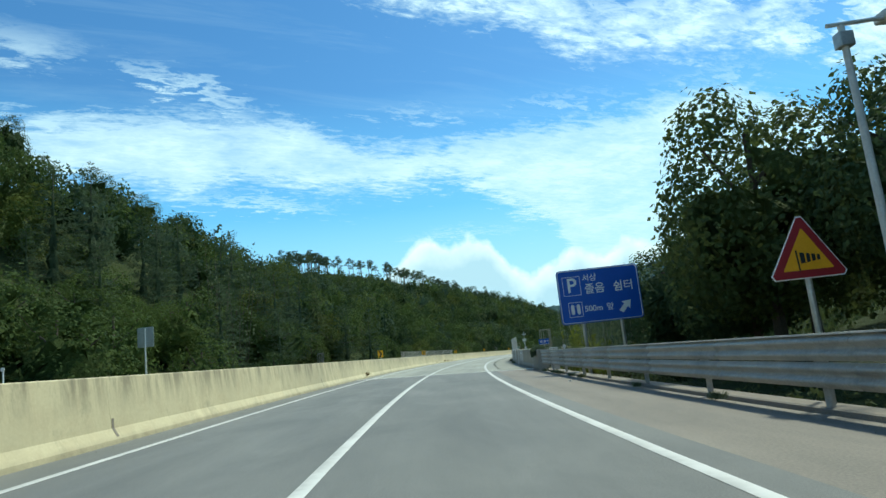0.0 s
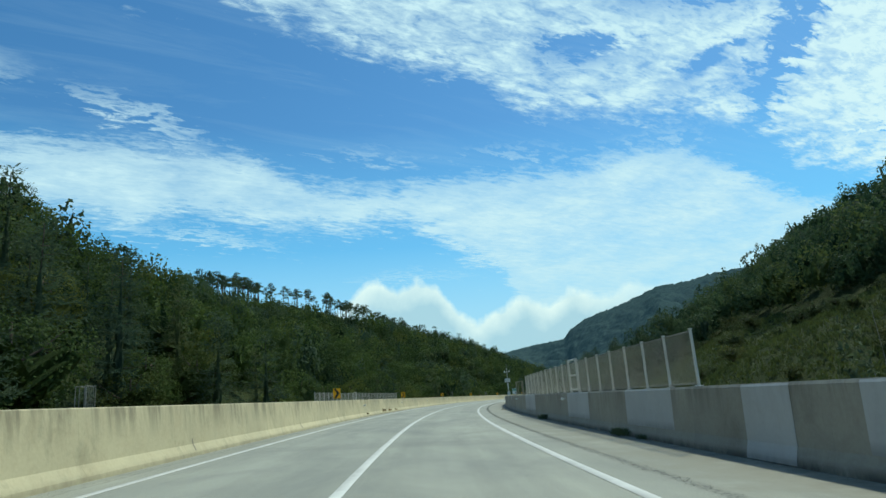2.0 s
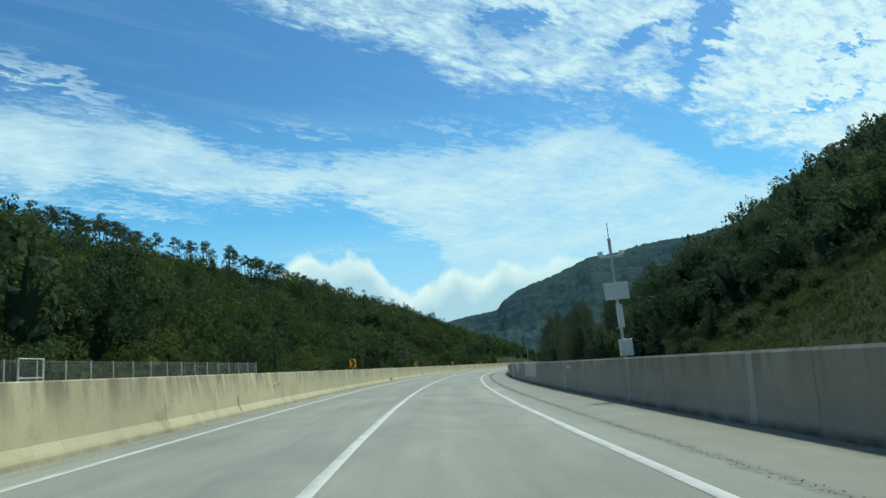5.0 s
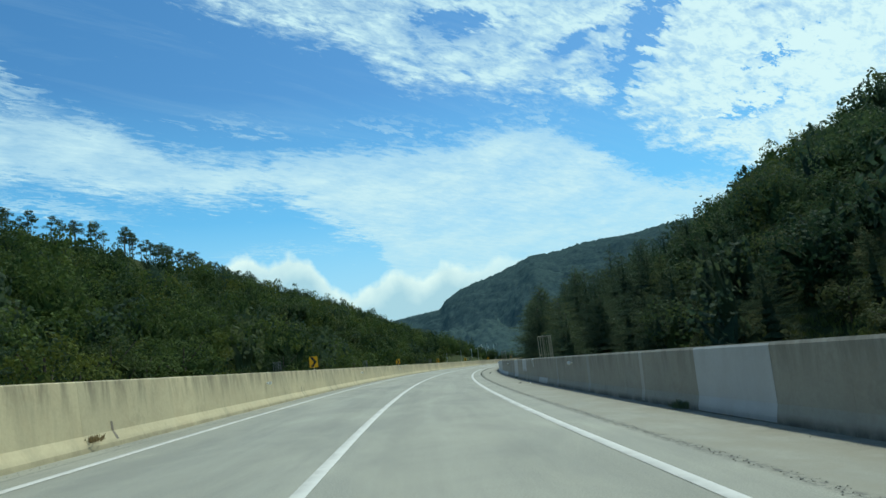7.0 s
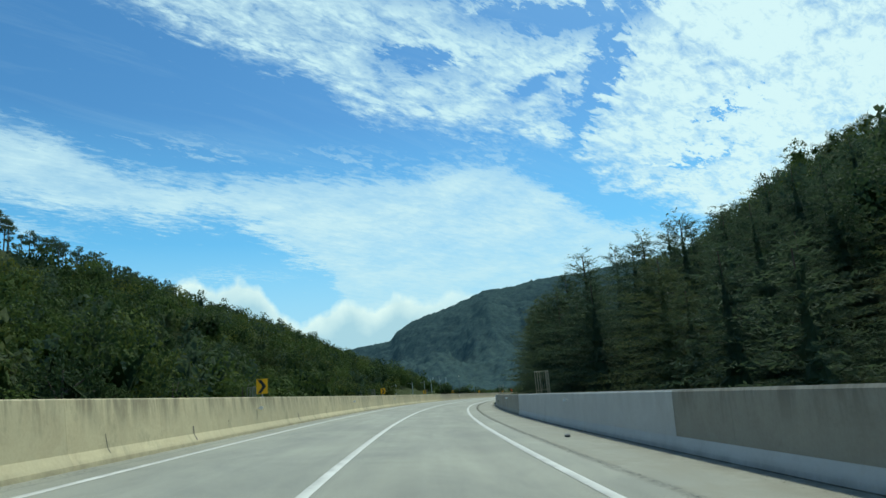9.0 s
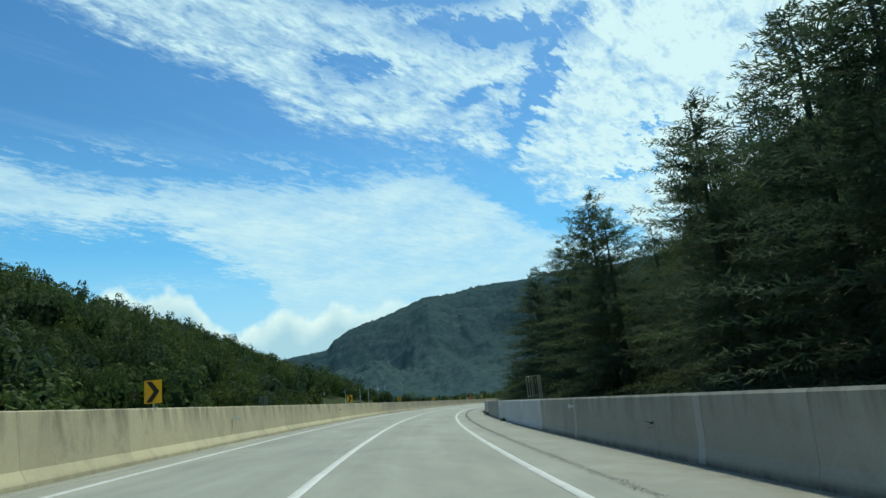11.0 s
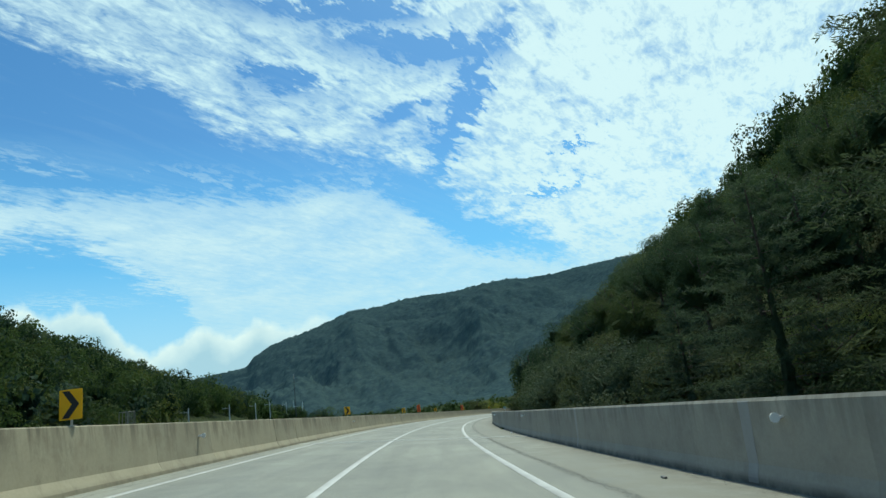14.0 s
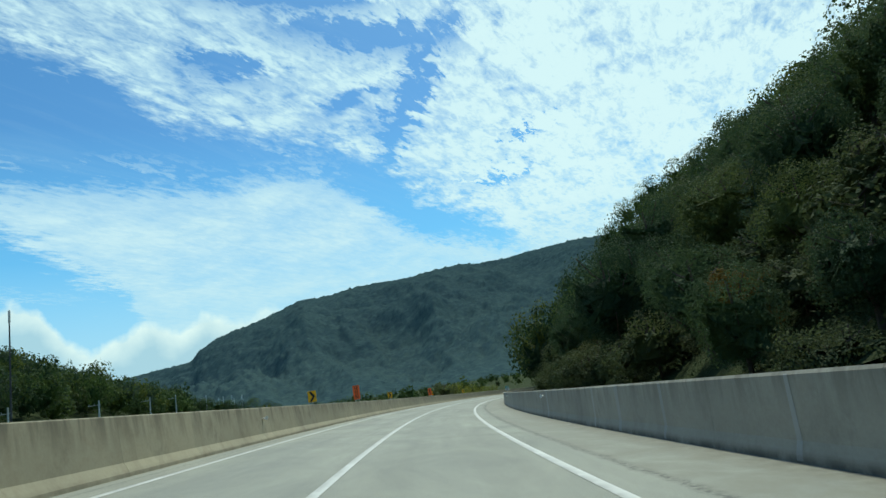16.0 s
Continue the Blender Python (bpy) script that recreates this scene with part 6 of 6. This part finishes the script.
    woods("woods_upper_slope", spots[rest & (s < 414)], FINE_BROAD, rng, (0.42, 0.62), "low dark woods high on the steep slope")
    woods("woods_steep_slope", spots[rest & (s >= 414) & (d < 56)], FINE_BROAD, rng, (0.85, 1.3), "dense dark woods on the steep roadside slope")
    woods("woods_slope_crest", spots[rest & (s >= 414) & (d >= 56)], MID_BROAD, rng, (0.9, 1.3), "dense dark woods along the steep slope's crest")
    for s_, d_, k in ((404.0, 12.6, 0.55), (406.5, 13.6, 0.48)):
        p = road(s_, d_)
        RUST.stand(0, p.x, p.y, float(land([p.x], [p.y])[0][0]) - 0.3, k, s_)


def roadside_plants():
    rng = np.random.default_rng(31)
    n = 0
    for s, d, k in ((16, 15, 0.80), (21, 12.4, 0.86), (26, 14, 0.70), (29, 18, 0.80), (32.5, 13.5, 0.70), (37, 17, 0.76), (40, 15, 0.5), (13, 18, 1.1), (9, 16, 1.1), (5, 17, 1.15), (42, 20, 0.62), (22, 22, 0.95),
                    (0, 16, 1.1), (-6, 13, 1.1), (-14, 15, 1.15), (-24, 14, 1.1)):
        p = road(s, d)
        TALL.stand(n, p.x, p.y, float(land([p.x], [p.y])[0][0]) - 0.3, k, rng.uniform(0, 6.28))
        n += 1
    for s, d, k in ((46, 9.8, 0.75), (49, 11.5, 0.95), (52, 10.2, 1.0), (55, 12.5, 1.1), (58, 11, 0.8), (47, 14, 0.9), (42.5, 9.3, 0.55), (44, 12, 0.8), (50, 13, 0.9), (53.5, 9.4, 0.7), (56.5, 10, 0.75)):
        p = road(s, d)
        z = float(land([p.x], [p.y])[0][0])
        SAPLING.stand(n, p.x, p.y, max(z, p.z - 3.2), k * 1.4, rng.uniform(0, 6.28))
        n += 1
    for s, d, k in ((32.5, 9.2, 0.62), (34.0, 8.7, 0.72), (36.0, 9.2, 0.92), (38.0, 9.0, 1.08), (39.5, 9.8, 1.15), (41.5, 9.2, 1.0)):
        p = road(s, d)
        SHOOT.stand(n, p.x, p.y, float(land([p.x], [p.y])[0][0]) - 0.1, k, rng.uniform(0, 6.28))
        n += 1
    for s, d, k in ((38, 9.0, 0.6), (33, 8.8, 0.5), (29, 9.2, 0.55), (41, 10.5, 0.7)):
        p = road(s, d)
        SHRUB.stand(n, p.x, p.y, float(land([p.x], [p.y])[0][0]) - 0.1, k, n)
        n += 1
    s = -24.0
    while s < 135:
        p = road(s, -rng.uniform(18.5, 23.5))
        SHRUB.stand(n, p.x, p.y, float(land([p.x], [p.y])[0][0]) - 0.2, rng.uniform(0.9, 1.7), rng.uniform(0, 6.28))
        n += 1
        s += rng.uniform(2.6, 4.6)
    for s, d, k in ((74.0, -25.5, 2.2), (70.5, -26.5, 2.0)):
        p = road(s, d)
        BARE.stand(n, p.x, p.y, float(land([p.x], [p.y])[0][0]) - 0.3, k, rng.uniform(0, 6.28))
        n += 1
    # trees about the far end of the road and in the valley
    for x, y, top in ((204.4, 493.3, -1.5), (216.8, 502.8, -3.0), (223.9, 507.3, -3.8), (231.4, 511.5, -4.7), (239.1, 515.5, -5.3), (211.0, 498.4, -2.4)):
        z = float(land([x], [y])[0][0]) - 0.2
        (GLOW_BUSH if x > 210 else SHRUB).stand(n, x, y, z, (top - z) / 2.6, n)
        n += 1
    for x, y, k in ((96, 668, 1.0), (102, 676, 1.05), (108, 684, 0.95), (90, 658, 1.0), (115, 693, 0.9)):
        BROAD_LEFT.stand(n, x, y, float(land([x], [y])[0][0]) - 0.4, k, n)
        n += 1
    for x, y, k in ((166, 536, 1.3), (172, 543, 1.45), (178, 540, 1.3), (183, 549, 1.15), (160, 545, 1.1)):
        BROAD_LEFT.stand(n, x, y, float(land([x], [y])[0][0]) - 0.4, k, n)
        n += 1
    for k in range(20):
        x, y = 215 + rng.uniform(-25, 45), 655 + rng.uniform(-20, 50)
        BROAD_LEFT.stand(n, x, y, float(land([x], [y])[0][0]) - 0.4, rng.uniform(0.8, 1.2), rng.uniform(0, 6.28))
        n += 1


def vine():
    """Creeper that hangs over the barrier's end block."""
    rng = np.random.default_rng(66)
    n = 1500
    u, v = rng.uniform(0, 1, n), rng.uniform(0, 1, n) ** 1.6
    s, lift = 37.0 + 2.4 * u, np.abs(rng.normal(0, 0.09, n))
    hang = v * (0.16 + 0.34 * np.abs(np.sin(u * 9.0)) * (0.4 + u * 0.6))
    front = rng.random(n) < 0.62
    c = np.array([road(a, 6.34 - b if f else 6.38 + 0.6 * w, 1.13 - h if f else 1.16 + q)[:] for a, b, f, w, h, q in zip(s, lift * 0.5, front, v, hang, lift)])
    co, fa = kites(c, rng.normal(size=(n, 3)) * [1, 1, 0.5] - [0, 0, 0.5], 0.10 * rng.uniform(0.6, 1.4, n), 0.075 * rng.uniform(0.6, 1.4, n), rng)
    tagged(raw_object("vine", co, fa, M_LEAF_PALE), "yellow-green creeper hanging over the barrier's end", "vine")


def undergrowth():
    """Bushes and herbs that cover the foot of the steep slope and the verge."""
    rng = np.random.default_rng(77)
    parts = []
    for s0, s1, d0, d1, count, size in ((325, 470, 9.0, 26.0, 1050, (0.5, 1.3)), (350, 470, 17.0, 42.0, 620, (0.7, 1.5)), (200, 340, 9.0, 15.0, 200, (0.4, 1.0)), (-30, 44, 8.2, 20.0, 260, (0.4, 1.0)), (44, 200, 22.0, 52.0, 520, (0.4, 1.1)), (-40, 200, -18.0, -34.0, 420, (0.5, 1.4))):
        for i in range(count):
            p = road(rng.uniform(s0, s1), d0 + (d1 - d0) * rng.uniform(0, 1) ** 1.4)
            z = float(land([p.x], [p.y])[0][0])
            k = rng.uniform(*size)
            m = 34
            v = unit(rng.normal(size=(m, 3)))
            v[:, 2] = np.abs(v[:, 2])
            c = np.array([p.x, p.y, z]) + v * k * np.array([1, 1, 0.8]) * rng.uniform(0.5, 1.1, (m, 1))
            parts.append(kites(c, v * [1, 1, 0.4] + rng.normal(size=(m, 3)) * 0.4, 0.17 * rng.uniform(0.6, 1.3, m), 0.10 * rng.uniform(0.6, 1.3, m), rng))
    co, fa = gather(parts)
    tagged(raw_object("undergrowth", co, fa, M_LEAF_SHRUB), "low green bushes and herbs on the slopes", "undergrowth", "", "stuff")


def slope_grass():
    """Rough grass on the open slope over the bridge."""
    rng = np.random.default_rng(78)
    n, m = 9000, 5
    s, d = rng.uniform(44, 222, n), rng.uniform(18, 54, n)
    psi, x0, y0 = np.interp(s, R_S, R_PSI), np.interp(s, R_S, R_X), np.interp(s, R_S, R_Y)
    x, y = x0 + np.cos(psi) * d, y0 + np.sin(psi) * d
    z = land(x, y)[0]
    c = np.repeat(np.stack([x, y, z], 1), m, 0) + rng.normal(size=(n * m, 3)) * [0.28, 0.28, 0.03]
    hgt = rng.uniform(0.25, 0.75, n * m)
    c[:, 2] += hgt * 0.45
    co, fa = kites(c, np.stack([rng.normal(size=n * m) * 0.4, rng.normal(size=n * m) * 0.4, np.ones(n * m)], 1), hgt, hgt * 0.32 + 0.05, rng)
    tagged(raw_object("slope_grass", co, fa, M_GRASS), "rough olive green grass on the open slope", "grass", "", "stuff")


def valley_woods():
    x, y, rng = jitter(420, 1000, 900, 1400, 36.0, 24)
    z, side, r, past, s, d = land(x, y)
    keep = (rng.random(len(x)) < 0.4) & (np.abs(d) > 60) & ((side < 0) | (s > 640))
    far = np.stack([x, y, z], 1)[keep]
    x, y, rng = jitter(140, 620, 470, 900, 22.0, 25)
    z, side, r, past, s, d = land(x, y)
    keep = ((side < 0) & (d < -19) & (x > 107 + 0.27 * (y - 360))) | ((side > 0) & (s > 640) & (d > 12))
    low = np.stack([x, y, z], 1)[keep]
    woods("woods_valley", np.concatenate([far, low]), [broad_crown(140 + k, 8.0, 3.6, 60, 0.9, 0.0, 9) for k in range(3)], rng, (0.6, 1.0), "scattered green woods over the far valley floor")


def weeds(s, d, k, seed, mat=None, h=0.0):
    rng = np.random.default_rng(seed)
    n = 170
    a, q = rng.uniform(0, 6.28, n), rng.uniform(0, 0.30, n) * k
    hgt = rng.uniform(0.08, 0.30, n) * k
    c = np.stack([q * np.cos(a), q * np.sin(a) * 1.6, hgt * 0.5], 1)
    al = np.stack([np.cos(a) * 0.5, np.sin(a) * 0.5, np.full(n, 1.0)], 1) + rng.normal(size=(n, 3)) * 0.25
    co, fa = kites(c, al, hgt, hgt * 0.07 + 0.012, rng)
    ob = raw_object("weed_tuft", co, fa, mat or M_LEAF_PALE)
    ob.matrix_world = road_pose(s, d, h)
    tagged(ob, "dry brown weed tuft at the foot of the barrier" if mat else "dark green weed tuft at the foot of the barrier", "weed", "weeds at the barrier")


def chips(name, s0, s1, d0, spread_, per, size, mat, label, seed):
    """Loose crumbs lying along the road: small uneven four-sided pieces."""
    rng = np.random.default_rng(seed)
    n = int((s1 - s0) * per)
    s, d = rng.uniform(s0, s1, n), d0 + np.clip(rng.normal(size=n), -2, 2) * spread_
    psi = np.interp(s, R_S, R_PSI)
    x, y = np.interp(s, R_S, R_X) + np.cos(psi) * d, np.interp(s, R_S, R_Y) + np.sin(psi) * d
    z = np.interp(s, R_S, R_Z) - np.interp(s, R_S, R_BANK) * d
    base = np.array([[1, 0, 0], [-0.5, 0.85, 0], [-0.5, -0.85, 0], [0.1, 0.0, 0.75]])
    a, k = rng.uniform(0, 6.28, n), size * rng.uniform(0.4, 1.4, n)
    rx = base[None, :, 0] * np.cos(a)[:, None] - base[None, :, 1] * np.sin(a)[:, None]
    ry = base[None, :, 0] * np.sin(a)[:, None] + base[None, :, 1] * np.cos(a)[:, None]
    co = np.stack([rx, ry, np.repeat(base[None, :, 2], n, 0)], 2) * k[:, None, None] * rng.uniform(0.6, 1.3, (n, 4, 3)) + np.stack([x, y, z - 0.002], 1)[:, None]
    j = np.arange(n)[:, None] * 4
    tagged(raw_object(name, co.reshape(-1, 3), np.concatenate([j + [0, 1, 3], j + [1, 2, 3], j + [2, 0, 3]]), mat), label, "gravel", "", "stuff")


left_woods()
ridge_pines()
right_woods()
roadside_plants()
valley_woods()
vine()
undergrowth()
slope_grass()
chips("joint_crumbs", 44, 362, 4.45, 0.06, 40, 0.013, M_CRUMB, "broken crumbs along the worn lane joint", 501)
chips("roadside_grit", -20, 362, 6.16, 0.11, 30, 0.012, M_CRUMB, "grit and gravel at the foot of the barrier", 502)
chips("verge_grit", -20, 362, -4.33, 0.08, 26, 0.011, M_CRUMB, "grit and gravel along the sunny barrier", 503)
for k, (s, d, q) in enumerate(((62.5, 6.32, 0.9), (63.0, 6.32, 0.8), (61.0, 6.34, 0.5), (76.6, 6.34, 1.0), (77.2, 6.32, 0.9), (173.6, 6.34, 0.7), (203.0, 6.34, 0.5), (296.5, 6.34, 0.8), (315.8, 6.33, 1.0),
                               (315.2, 6.33, 0.8), (377.5, 6.34, 0.5), (378.3, 6.34, 0.4), (330.5, 6.34, 0.5), (12.0, 6.40, 0.6), (17.0, 6.4, 0.5), (24.0, 6.4, 0.6), (26.0, 6.4, 0.5), (29.0, 6.4, 0.6), (30.0, 6.4, 0.7), (31.0, 6.4, 0.5), (34.0, 6.4, 0.6))):
    weeds(s, d, q, 900 + k)
for k, (s, q) in enumerate(((101.4, 1.1), (104.9, 0.9), (109.2, 0.6), (44.4, 1.0), (93.0, 0.5), (172.2, 0.6))):
    weeds(s, -4.53, q * 0.9, 950 + k, M_DRY, 0.14)
